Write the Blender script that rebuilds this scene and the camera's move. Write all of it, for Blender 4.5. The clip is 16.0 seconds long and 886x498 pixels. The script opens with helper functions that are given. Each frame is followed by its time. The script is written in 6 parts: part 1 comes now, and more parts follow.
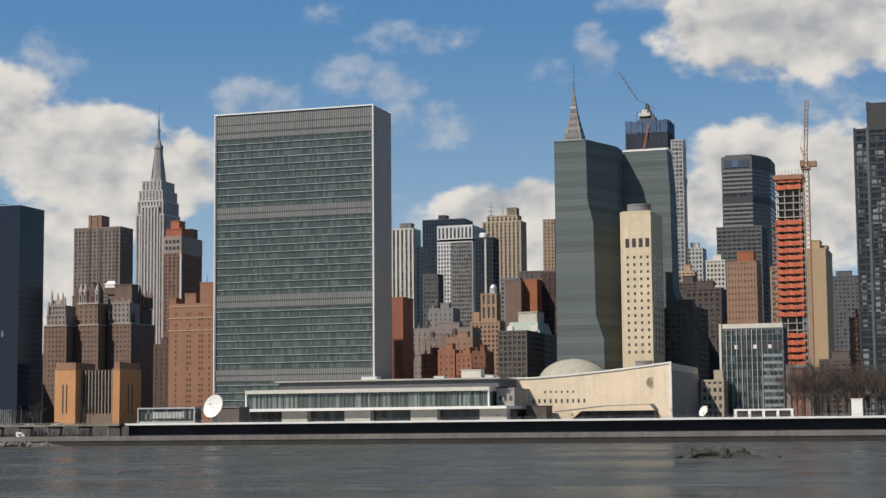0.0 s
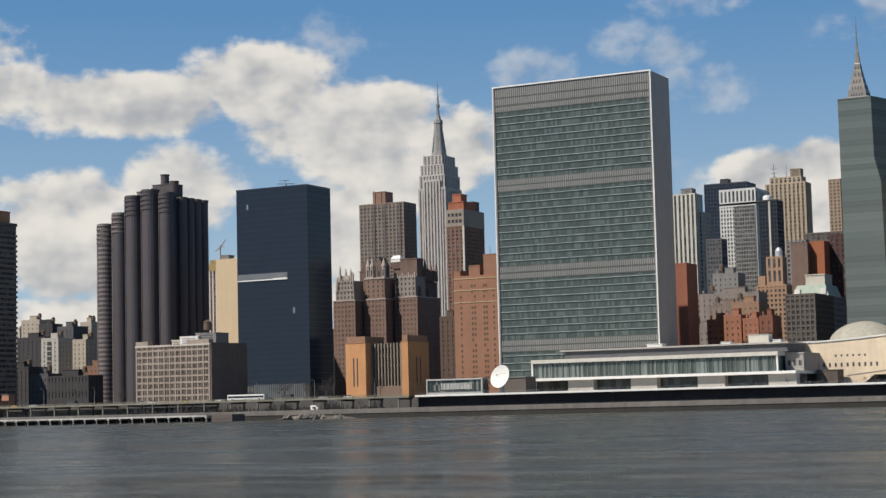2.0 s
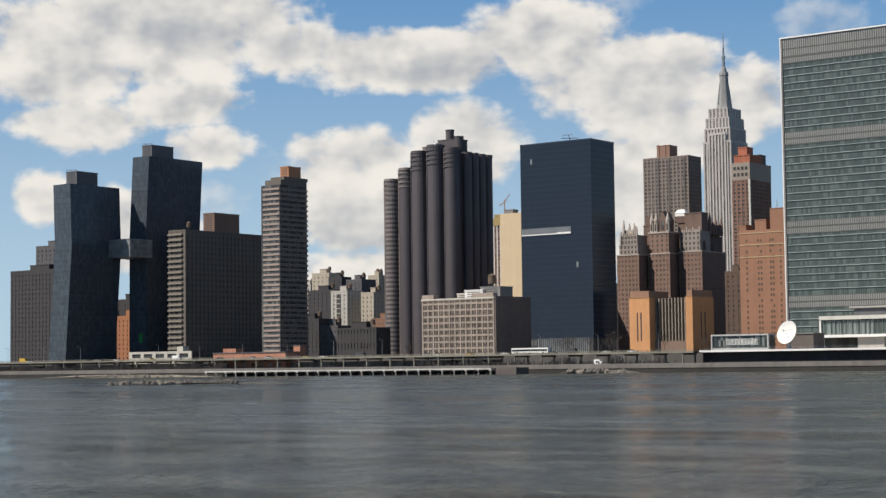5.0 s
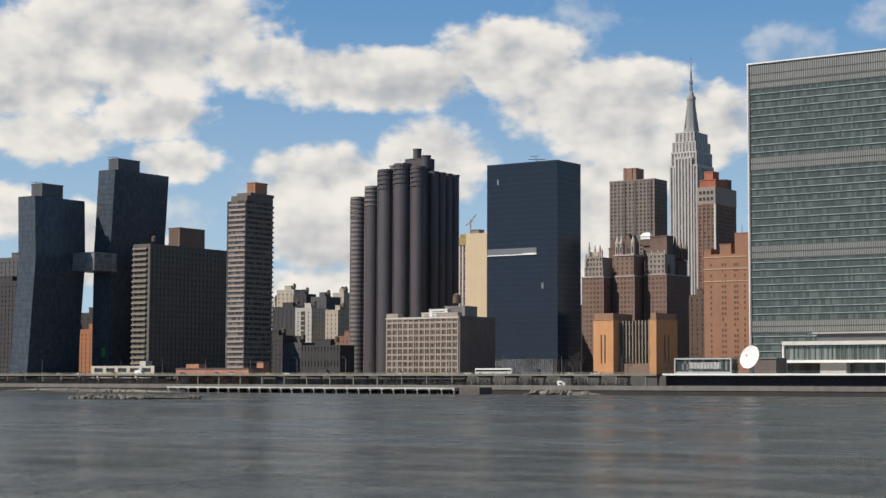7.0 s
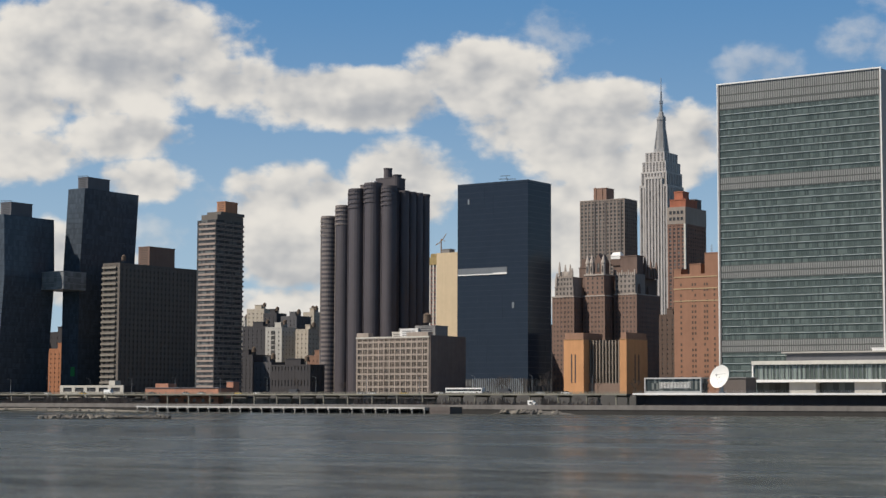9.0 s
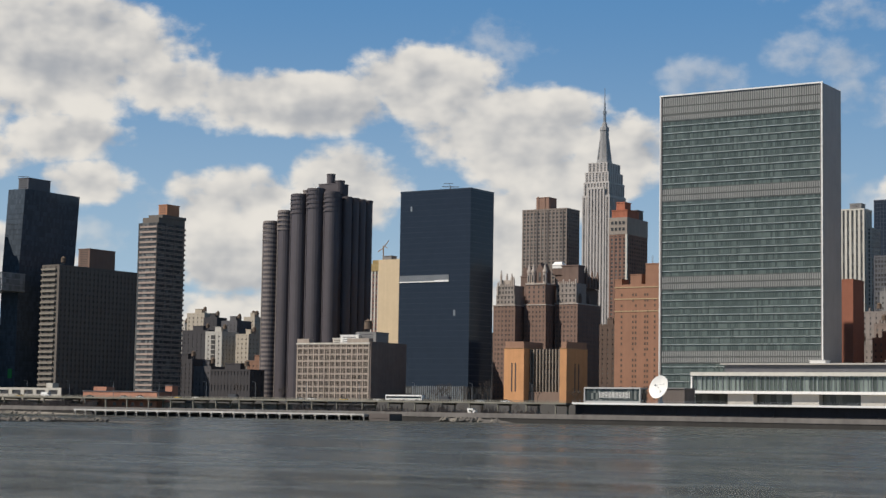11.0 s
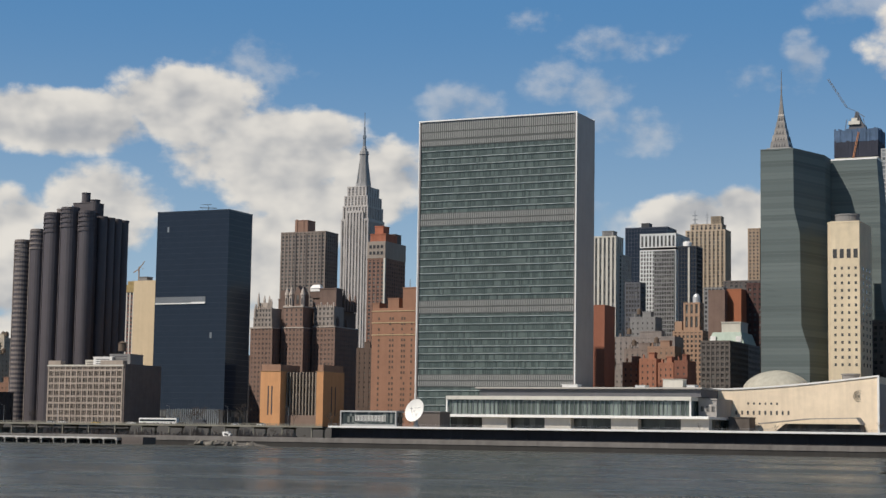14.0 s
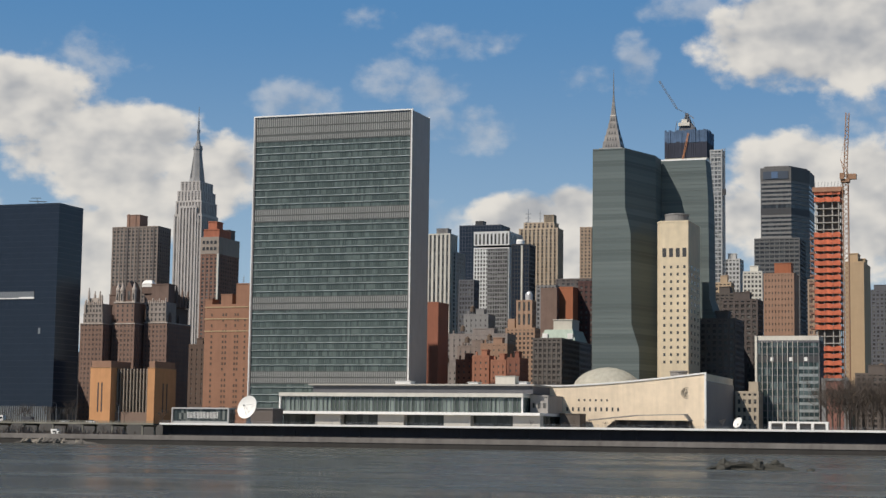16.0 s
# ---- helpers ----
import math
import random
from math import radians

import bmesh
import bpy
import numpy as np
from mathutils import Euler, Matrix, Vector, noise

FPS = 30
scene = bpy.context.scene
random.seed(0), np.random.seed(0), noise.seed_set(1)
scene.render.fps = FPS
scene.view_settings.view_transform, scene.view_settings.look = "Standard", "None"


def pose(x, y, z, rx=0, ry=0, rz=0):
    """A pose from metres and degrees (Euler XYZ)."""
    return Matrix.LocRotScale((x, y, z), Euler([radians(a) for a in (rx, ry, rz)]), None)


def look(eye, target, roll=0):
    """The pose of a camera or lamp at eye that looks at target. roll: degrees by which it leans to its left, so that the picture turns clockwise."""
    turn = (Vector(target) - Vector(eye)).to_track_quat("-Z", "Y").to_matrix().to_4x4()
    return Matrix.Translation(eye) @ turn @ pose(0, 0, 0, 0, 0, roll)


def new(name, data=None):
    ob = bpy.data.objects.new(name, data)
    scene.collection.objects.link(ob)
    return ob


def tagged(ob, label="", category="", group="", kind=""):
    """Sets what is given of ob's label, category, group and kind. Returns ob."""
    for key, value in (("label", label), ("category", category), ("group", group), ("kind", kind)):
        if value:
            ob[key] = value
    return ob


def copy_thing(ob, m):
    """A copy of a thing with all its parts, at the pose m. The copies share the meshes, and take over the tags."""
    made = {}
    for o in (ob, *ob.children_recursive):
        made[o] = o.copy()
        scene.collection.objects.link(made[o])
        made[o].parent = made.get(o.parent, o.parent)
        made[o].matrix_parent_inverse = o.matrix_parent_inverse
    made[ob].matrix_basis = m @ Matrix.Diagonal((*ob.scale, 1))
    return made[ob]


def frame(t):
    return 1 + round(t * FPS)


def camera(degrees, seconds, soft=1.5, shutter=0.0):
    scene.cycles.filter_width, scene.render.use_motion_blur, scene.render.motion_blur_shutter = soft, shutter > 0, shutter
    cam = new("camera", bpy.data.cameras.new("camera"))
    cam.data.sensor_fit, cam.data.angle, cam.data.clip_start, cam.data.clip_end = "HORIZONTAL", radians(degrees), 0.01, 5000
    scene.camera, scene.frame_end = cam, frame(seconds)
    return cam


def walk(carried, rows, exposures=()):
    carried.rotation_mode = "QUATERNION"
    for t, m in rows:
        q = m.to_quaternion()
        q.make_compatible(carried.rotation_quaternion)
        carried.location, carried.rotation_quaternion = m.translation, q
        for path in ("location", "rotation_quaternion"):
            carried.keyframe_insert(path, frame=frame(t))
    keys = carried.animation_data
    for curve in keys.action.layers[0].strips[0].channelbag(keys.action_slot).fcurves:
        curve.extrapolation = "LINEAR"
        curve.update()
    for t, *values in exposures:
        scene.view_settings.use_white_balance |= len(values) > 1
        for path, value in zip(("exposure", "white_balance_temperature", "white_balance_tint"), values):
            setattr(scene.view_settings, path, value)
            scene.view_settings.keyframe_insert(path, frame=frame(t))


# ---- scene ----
cam = camera(28.06, 16.0, soft=1.45)
EYE = 4.6
ROWS = [
    (0.0, 0.009, 5.929, -0.480),
    (0.5, -2.108, 5.770, -0.191),
    (1.0, -3.724, 5.646, 0.020),
    (1.5, -5.396, 5.376, -0.874),
    (2.0, -9.126, 5.073, -1.424),
    (2.5, -11.888, 4.985, -1.521),
    (3.0, -12.833, 5.025, -1.279),
    (3.5, -15.003, 4.673, -0.757),
    (4.0, -17.297, 3.978, -1.030),
    (4.2, -18.037, 3.751, -1.085),
    (6.3, -17.744, 4.049, 0.111),
    (6.5, -17.328, 4.125, 0.251),
    (7.0, -17.204, 4.380, 0.209),
    (7.5, -17.096, 4.766, 0.195),
    (8.0, -16.891, 4.940, 0.217),
    (8.5, -16.605, 5.010, 0.088),
    (8.7, -16.46, 5.01, 0.13),
    (10.8, -14.70, 5.14, 0.82),
    (11.0, -14.378, 5.260, 0.935),
    (11.5, -12.797, 5.166, 0.985),
    (12.0, -11.478, 5.229, 1.033),
    (12.5, -9.937, 5.574, 1.047),
    (13.0, -8.645, 5.849, 0.908),
    (13.5, -7.574, 6.065, 0.828),
    (14.0, -6.555, 6.131, 0.907),
    (14.5, -5.249, 5.821, 1.005),
    (15.0, -3.822, 5.731, 0.810),
    (15.5, -2.426, 5.943, 0.928),
    (16.0, -1.179, 6.104, 0.771),
]

# The camera stands on the far quay and only turns: yaw to the right, pitch up, roll.
walk(cam, [(t, pose(0, 0, EYE, 0, 0, -yaw) @ pose(0, 0, 0, 90 + pitch, 0, 0) @ pose(0, 0, 0, 0, 0, roll)) for t, yaw, pitch, roll in ROWS],
     [(0.0, -0.15, 6420, 10), (2.0, -0.09, 6420, 10), (3.5, -0.03, 6420, 10), (4.0, 0.00, 6420, 10), (6.5, 0.09, 6420, 10), (7.0, 0.06, 6420, 10), (7.5, 0.00, 6420, 10), (8.5, -0.09, 6420, 10), (11.0, -0.10, 6420, 10), (13.0, -0.11, 6420, 10), (14.5, -0.17, 6420, 10), (16.0, -0.16, 6420, 10)])

# ---- light ----
SUN_AZ, SUN_EL = 231.0, 47.0   # degrees clockwise from +y, and above the horizon
world = bpy.data.worlds.new("world")
scene.world = world
world.use_nodes = True


class Nodes:
    """A short way to write node trees."""

    def __init__(self, tree):
        self.tree = tree

    def add(self, kind, **props):
        n = self.tree.nodes.new(kind)
        for k, v in props.items():
            if k == "inputs":
                for key, val in v.items():
                    if isinstance(val, bpy.types.NodeSocket):
                        self.tree.links.new(val, n.inputs[key])
                    else:
                        n.inputs[key].default_value = val
            elif k == "operation":
                n.operation = v
            elif k == "data_type":
                n.data_type = v
            elif k == "blend_type":
                n.blend_type = v
        return n

    def math(self, op, a, b=0.0, c=0.0):
        return self.add("ShaderNodeMath", operation=op, inputs={0: a, 1: b, 2: c}).outputs[0]

    def mix(self, fac, a, b, blend="MIX"):
        n = self.add("ShaderNodeMix", data_type="RGBA", blend_type=blend, inputs={0: fac, 6: a, 7: b})
        return n.outputs[2]

    def noise(self, vec, scale, detail=4.0, rough=0.5):
        n = self.add("ShaderNodeTexNoise", inputs={"Vector": vec, "Scale": scale, "Detail": detail, "Roughness": rough})
        return n.outputs[0]

    def ramp(self, fac, lo, hi, a=0.0, b=1.0):
        n = self.add("ShaderNodeMapRange", inputs={0: fac, 1: lo, 2: hi, 3: a, 4: b})
        n.interpolation_type = "SMOOTHSTEP"
        return n.outputs[0]


def build_sky():
    n = Nodes(world.node_tree)
    world.node_tree.nodes.clear()
    sky = n.add("ShaderNodeTexSky")
    sky.sky_type, sky.sun_disc = "NISHITA", False
    sky.sun_elevation, sky.sun_rotation = radians(SUN_EL), radians(SUN_AZ)
    sky.air_density, sky.dust_density, sky.ozone_density = 1.0, 0.05, 2.5
    ray = n.add("ShaderNodeTexCoord").outputs["Generated"]
    xyz = n.add("ShaderNodeSeparateXYZ", inputs={0: ray})
    az = n.math("MULTIPLY", n.math("ARCTAN2", xyz.outputs[0], xyz.outputs[1]), 57.2958)
    el = n.math("MULTIPLY", n.math("ARCSINE", xyz.outputs[2]), 57.2958)
    flat = n.add("ShaderNodeCombineXYZ", inputs={0: az, 1: n.math("MULTIPLY", el, 1.35), 2: 0.0}).outputs[0]
    state = {"field": None, "thin": None}

    def wisp(a, e, ra, re):
        cloud(a, e, ra, re, 1.0, "thin")

    def cloud(a, e, ra, re, strength=1.0, layer="field"):
        dx = n.math("MULTIPLY", n.math("SUBTRACT", az, a), 1.0 / ra)
        dy = n.math("MULTIPLY", n.math("SUBTRACT", el, e), 1.0 / re)
        r2 = n.math("ADD", n.math("MULTIPLY", dx, dx), n.math("MULTIPLY", dy, dy))
        blob = n.math("MULTIPLY", n.math("SUBTRACT", 1.0, r2), strength)
        state[layer] = blob if state[layer] is None else n.math("MAXIMUM", state[layer], blob)

    cloud(-27.3, 11.0, 5.1, 2.2, 1.00)
    cloud(-30.4, 10.2, 2.8, 2.5, 1.00)
    cloud(-19.8, 9.8, 4.3, 1.1, 0.95)
    cloud(-14.7, 10.5, 2.6, 1.5, 0.90)
    cloud(-12.0, 9.0, 3.6, 1.7, 1.00)
    cloud(-8.9, 8.2, 2.2, 1.5, 0.90)
    cloud(-29.9, 7.8, 2.5, 1.0, 0.85)
    cloud(-25.8, 7.1, 1.7, 0.8, 0.70)
    cloud(-26.6, 8.5, 2.2, 0.9, 0.75)
    cloud(-21.1, 6.8, 2.4, 1.1, 0.85)
    cloud(-17.6, 7.1, 2.2, 1.5, 0.80)
    cloud(-21.3, 4.4, 2.2, 0.9, 0.80)
    cloud(-21.3, 2.9, 4.1, 1.1, 0.60)
    cloud(-18.9, 5.7, 2.1, 0.9, 0.70)
    cloud(-12.2, 6.6, 1.0, 0.8, 0.70)
    cloud(-11.9, 3.9, 1.1, 1.7, 0.60)
    wisp(-25.5, 5.4, 1.4, 0.7)
    cloud(-31.1, 5.5, 1.1, 0.9, 0.70)
    cloud(1.8, 7.1, 2.5, 0.9, 1.00)
    cloud(3.2, 7.4, 1.4, 0.9, 1.00)
    cloud(11.2, 12.7, 4.0, 2.1, 1.00)
    wisp(6.7, 13.8, 2.0, 0.6)
    cloud(10.1, 8.7, 2.1, 1.5, 1.00)
    cloud(12.7, 8.1, 2.1, 1.7, 0.95)
    wisp(12.0, 10.3, 2.5, 1.0)
    cloud(8.5, 7.2, 1.4, 1.1, 0.80)
    wisp(-5.9, 10.7, 1.6, 0.75)
    wisp(-3.1, 11.5, 1.1, 0.9)
    wisp(-1.7, 11.1, 1.5, 0.8)
    wisp(-0.1, 9.9, 1.4, 0.9)
    wisp(-1.4, 10.2, 1.1, 0.8)
    wisp(5.1, 12.1, 0.8, 1.1)
    wisp(3.5, 11.6, 1.5, 0.6)
    wisp(-0.6, 12.8, 2.4, 0.6)
    wisp(-3.6, 13.6, 1.2, 0.7)
    wisp(-1.0, 7.0, 2.4, 0.8)
    wisp(-12.9, 11.8, 2.2, 1.2)
    cloud(-10.6, 9.6, 1.8, 1.0, 0.80)
    wisp(11.9, 10.6, 1.8, 1.2)
    cloud(11.2, 6.6, 3.6, 1.7, 0.80)
    cloud(-12.6, 5.8, 2.0, 1.9, 0.80)
    cloud(2.6, 6.0, 3.0, 1.4, 0.80)
    cloud(-28.2, 4.4, 2.2, 1.5, 0.75)
    cloud(-14.2, 4.6, 2.0, 1.2, 0.60)
    cloud(-23.3, 10.2, 2.3, 1.1, 0.90)
    cloud(-21.3, 5.5, 2.8, 1.4, 0.80)
    wisp(-23.8, 6.4, 1.1, 0.7)
    cloud(-10.0, 7.5, 2.1, 1.3, 0.80)
    cloud(-12.1, 8.5, 2.3, 1.7, 0.90)
    # Beyond the bank of cloud over the city the sky carries on with scattered clouds.
    away = n.ramp(n.math("ABSOLUTE", n.math("ADD", az, 8.0)), 28.0, 36.0)
    high = n.ramp(el, 14.0, 20.0)
    far = n.math("MULTIPLY", n.math("MAXIMUM", away, high), 0.9)
    wide = n.noise(ray, 2.2, 5.0, 0.55)
    elsewhere = n.math("SUBTRACT", n.math("MULTIPLY", n.math("MULTIPLY", wide, far), 2.6), 1.60)
    field = n.math("MAXIMUM", n.math("MAXIMUM", state["field"], -1.2), elsewhere)
    def billow(shift):
        p = n.add("ShaderNodeVectorMath", operation="ADD", inputs={0: flat, 1: shift}).outputs[0]
        big, mid = n.noise(p, 0.24, 2.0, 0.5), n.noise(p, 0.75, 2.5, 0.55)
        return n.math("ADD", n.math("MULTIPLY", n.math("SUBTRACT", big, 0.5), 1.9), n.math("MULTIPLY", n.math("SUBTRACT", mid, 0.5), 1.5))

    here, toward = billow((0.0, 0.0, 0.0)), billow((-0.4, 1.0, 0.0))
    small = n.math("MULTIPLY", n.math("SUBTRACT", n.noise(flat, 2.2, 5.0, 0.64), 0.5), 0.52)
    body = n.math("ADD", n.math("ADD", field, small), n.math("MULTIPLY", here, 0.9))
    mask = n.ramp(body, -0.12, 0.46)
    veil = n.ramp(n.math("ADD", n.math("MULTIPLY", state["thin"], 0.8), n.math("ADD", n.math("MULTIPLY", here, 1.5), n.math("MULTIPLY", small, 2.0))), 0.05, 1.25, 0.0, 0.42)
    mask = n.math("MAXIMUM", mask, veil)
    # sun from the upper left: crowns bright, undersides grey
    relief = n.math("ADD", n.math("SUBTRACT", here, toward), n.math("MULTIPLY", small, 0.38))
    thick = n.ramp(body, 0.30, 1.5, 0.0, 0.34)
    tone = n.ramp(n.math("SUBTRACT", n.math("MULTIPLY", relief, 0.72), thick), -0.66, 0.30)
    white = n.mix(tone, (0.40, 0.415, 0.44, 1), (0.87, 0.82, 0.74, 1))
    blue = n.mix(1.0, sky.outputs[0], (SKY_TINT[0], SKY_TINT[1], SKY_TINT[2], 1), "MULTIPLY")
    # clear air: pale at the horizon, deepening to blue, darkest overhead
    low = n.mix(n.ramp(el, 0.0, 15.0), (0.50, 0.67, 0.79, 1), (0.115, 0.30, 0.58, 1))
    blue = n.mix(n.ramp(el, 15.0, 42.0, 0.85, 0.0), blue, low)
    col = n.mix(n.math("MULTIPLY", mask, 0.96), blue, white)
    back = n.add("ShaderNodeBackground", inputs={"Color": col, "Strength": 1.0})
    out = n.add("ShaderNodeOutputWorld")
    world.node_tree.links.new(back.outputs[0], out.inputs[0])


SKY_TINT = (0.019, 0.0235, 0.0275)
build_sky()
sun = new("sun", bpy.data.lights.new("sun", "SUN"))
sun.data.energy, sun.data.angle, sun.data.color = 5.0, radians(0.6), (1.0, 0.91, 0.80)
_d = Vector((math.sin(radians(SUN_AZ)) * math.cos(radians(SUN_EL)), math.cos(radians(SUN_AZ)) * math.cos(radians(SUN_EL)), math.sin(radians(SUN_EL))))
sun.matrix_world = look(_d * 500, (0, 0, 0))

# ---- materials ----
MATS = {}


def surface(key, color, rough=0.85, metal=0.0, grain=0.35, patch=0.06, vary=0.22, bump=0.15, rand=0.10):
    """A matt surface: fine grain, broad stains, rain streaks and a small difference from piece to piece."""
    if key in MATS:
        return MATS[key]
    m = bpy.data.materials.new(key)
    m.use_nodes = True
    n = Nodes(m.node_tree)
    bsdf = m.node_tree.nodes["Principled BSDF"]
    pos = n.add("ShaderNodeTexCoord").outputs["Object"]
    g = n.noise(pos, grain, 5.0, 0.65)
    p = n.noise(pos, patch, 4.0, 0.6)
    streak = n.noise(n.add("ShaderNodeVectorMath", operation="MULTIPLY", inputs={0: pos, 1: (1.0, 1.0, 0.06)}).outputs[0], 0.45, 4.0, 0.6)
    r = n.add("ShaderNodeObjectInfo").outputs["Random"]
    amount = n.math("ADD", n.math("ADD", n.math("MULTIPLY", n.math("SUBTRACT", g, 0.5), vary), n.math("MULTIPLY", n.math("SUBTRACT", p, 0.5), vary * 1.8)),
                    n.math("ADD", n.math("MULTIPLY", n.math("SUBTRACT", streak, 0.5), vary * 1.3), n.math("MULTIPLY", n.math("SUBTRACT", r, 0.5), rand)))
    factor = n.math("ADD", amount, 1.0)
    col = n.add("ShaderNodeVectorMath", operation="SCALE", inputs={0: (color[0], color[1], color[2]), "Scale": factor}).outputs[0]
    m.node_tree.links.new(col, bsdf.inputs["Base Color"])
    bsdf.inputs["Roughness"].default_value, bsdf.inputs["Metallic"].default_value = rough, metal
    b = n.add("ShaderNodeBump", inputs={"Strength": bump, "Distance": 0.1, "Height": g})
    m.node_tree.links.new(b.outputs[0], bsdf.inputs["Normal"])
    MATS[key] = m
    return m


def glazing(key, color, rough=0.12, pane=(1.5, 3.4), blinds=0.25, blind_color=(0.30, 0.30, 0.27), spec=0.5, wob=0.02, spread=0.7):
    """Window glass in panes: each pane has its own darkness, some have blinds, and each leans a little."""
    if key in MATS:
        return MATS[key]
    m = bpy.data.materials.new(key)
    m.use_nodes = True
    n = Nodes(m.node_tree)
    bsdf = m.node_tree.nodes["Principled BSDF"]
    pos = n.add("ShaderNodeTexCoord").outputs["Object"]
    cell = n.add("ShaderNodeVectorMath", operation="FLOOR", inputs={0: n.add("ShaderNodeVectorMath", operation="MULTIPLY_ADD", inputs={0: pos, 1: (1 / pane[0], 1 / pane[0], 1 / pane[1]), 2: (0.5, 0.5, 0.0)}).outputs[0]}).outputs[0]
    w = n.add("ShaderNodeTexWhiteNoise", inputs={"Vector": cell})
    broad = n.noise(n.add("ShaderNodeVectorMath", operation="MULTIPLY", inputs={0: cell, 1: (0.13, 0.13, 0.9)}).outputs[0], 0.6, 3.0, 0.6)
    some = n.ramp(n.math("ADD", n.math("MULTIPLY", w.outputs[0], 0.45), n.math("MULTIPLY", broad, 0.75)), 0.62, 0.80)
    dark = n.add("ShaderNodeVectorMath", operation="SCALE", inputs={0: (color[0], color[1], color[2]), "Scale": n.math("ADD", 1.0 - spread / 2, n.math("MULTIPLY", w.outputs[0], spread))}).outputs[0]
    col = n.mix(n.math("MULTIPLY", some, blinds), dark, (*blind_color, 1))
    m.node_tree.links.new(col, bsdf.inputs["Base Color"])
    bsdf.inputs["Roughness"].default_value = rough
    bsdf.inputs["Specular IOR Level"].default_value = spec
    lean = n.add("ShaderNodeVectorMath", operation="SCALE", inputs={0: n.add("ShaderNodeVectorMath", operation="SUBTRACT", inputs={0: w.outputs[1], 1: (0.5, 0.5, 0.5)}).outputs[0], "Scale": wob}).outputs[0]
    nrm = n.add("ShaderNodeVectorMath", operation="NORMALIZE", inputs={0: n.add("ShaderNodeVectorMath", operation="ADD", inputs={0: n.add("ShaderNodeNewGeometry").outputs["Normal"], 1: lean}).outputs[0]}).outputs[0]
    m.node_tree.links.new(nrm, bsdf.inputs["Normal"])
    MATS[key] = m
    return m


def river_material():
    m = bpy.data.materials.new("river")
    m.use_nodes = True
    n = Nodes(m.node_tree)
    bsdf = m.node_tree.nodes["Principled BSDF"]
    pos = n.add("ShaderNodeTexCoord").outputs["Object"]
    ripples = n.noise(pos, 0.55, 5.0, 0.65)
    swell = n.noise(pos, 0.07, 4.0, 0.55)
    slicks = n.noise(n.add("ShaderNodeVectorMath", operation="MULTIPLY", inputs={0: pos, 1: (0.35, 1.0, 1.0)}).outputs[0], 0.022, 4.0, 0.55)
    col = n.mix(n.ramp(slicks, 0.35, 0.65), (0.050, 0.053, 0.045, 1), (0.080, 0.083, 0.070, 1))
    # Paler patches put the sky's broken reflection into the water colour.
    sky_glints = n.noise(n.add("ShaderNodeVectorMath", operation="MULTIPLY", inputs={0: pos, 1: (0.5, 1.0, 1.0)}).outputs[0], 0.16, 4.0, 0.6)
    col = n.mix(n.ramp(sky_glints, 0.40, 0.70), col, (0.13, 0.135, 0.12, 1))
    m.node_tree.links.new(col, bsdf.inputs["Base Color"])
    m.node_tree.links.new(n.ramp(slicks, 0.35, 0.68, 0.14, 0.36), bsdf.inputs["Roughness"])
    bsdf.inputs["IOR"].default_value = 1.33
    bsdf.inputs["Specular IOR Level"].default_value = 0.30
    bsdf.inputs["Specular Tint"].default_value = (1.0, 0.97, 0.86, 1)
    h = n.math("ADD", n.math("MULTIPLY", ripples, 1.0), n.math("MULTIPLY", swell, 1.7))
    b = n.add("ShaderNodeBump", inputs={"Strength": 1.0, "Distance": 1.6, "Height": h})
    m.node_tree.links.new(b.outputs[0], bsdf.inputs["Normal"])
    return m


# ---- building blocks ----
GRID = radians(-18.1)   # the street grid: U runs north along the river front, V inland
CU, SU = math.cos(GRID), math.sin(GRID)


def spot(U, V, z=0.0):
    return (CU * U - SU * V, SU * U + CU * V, z)


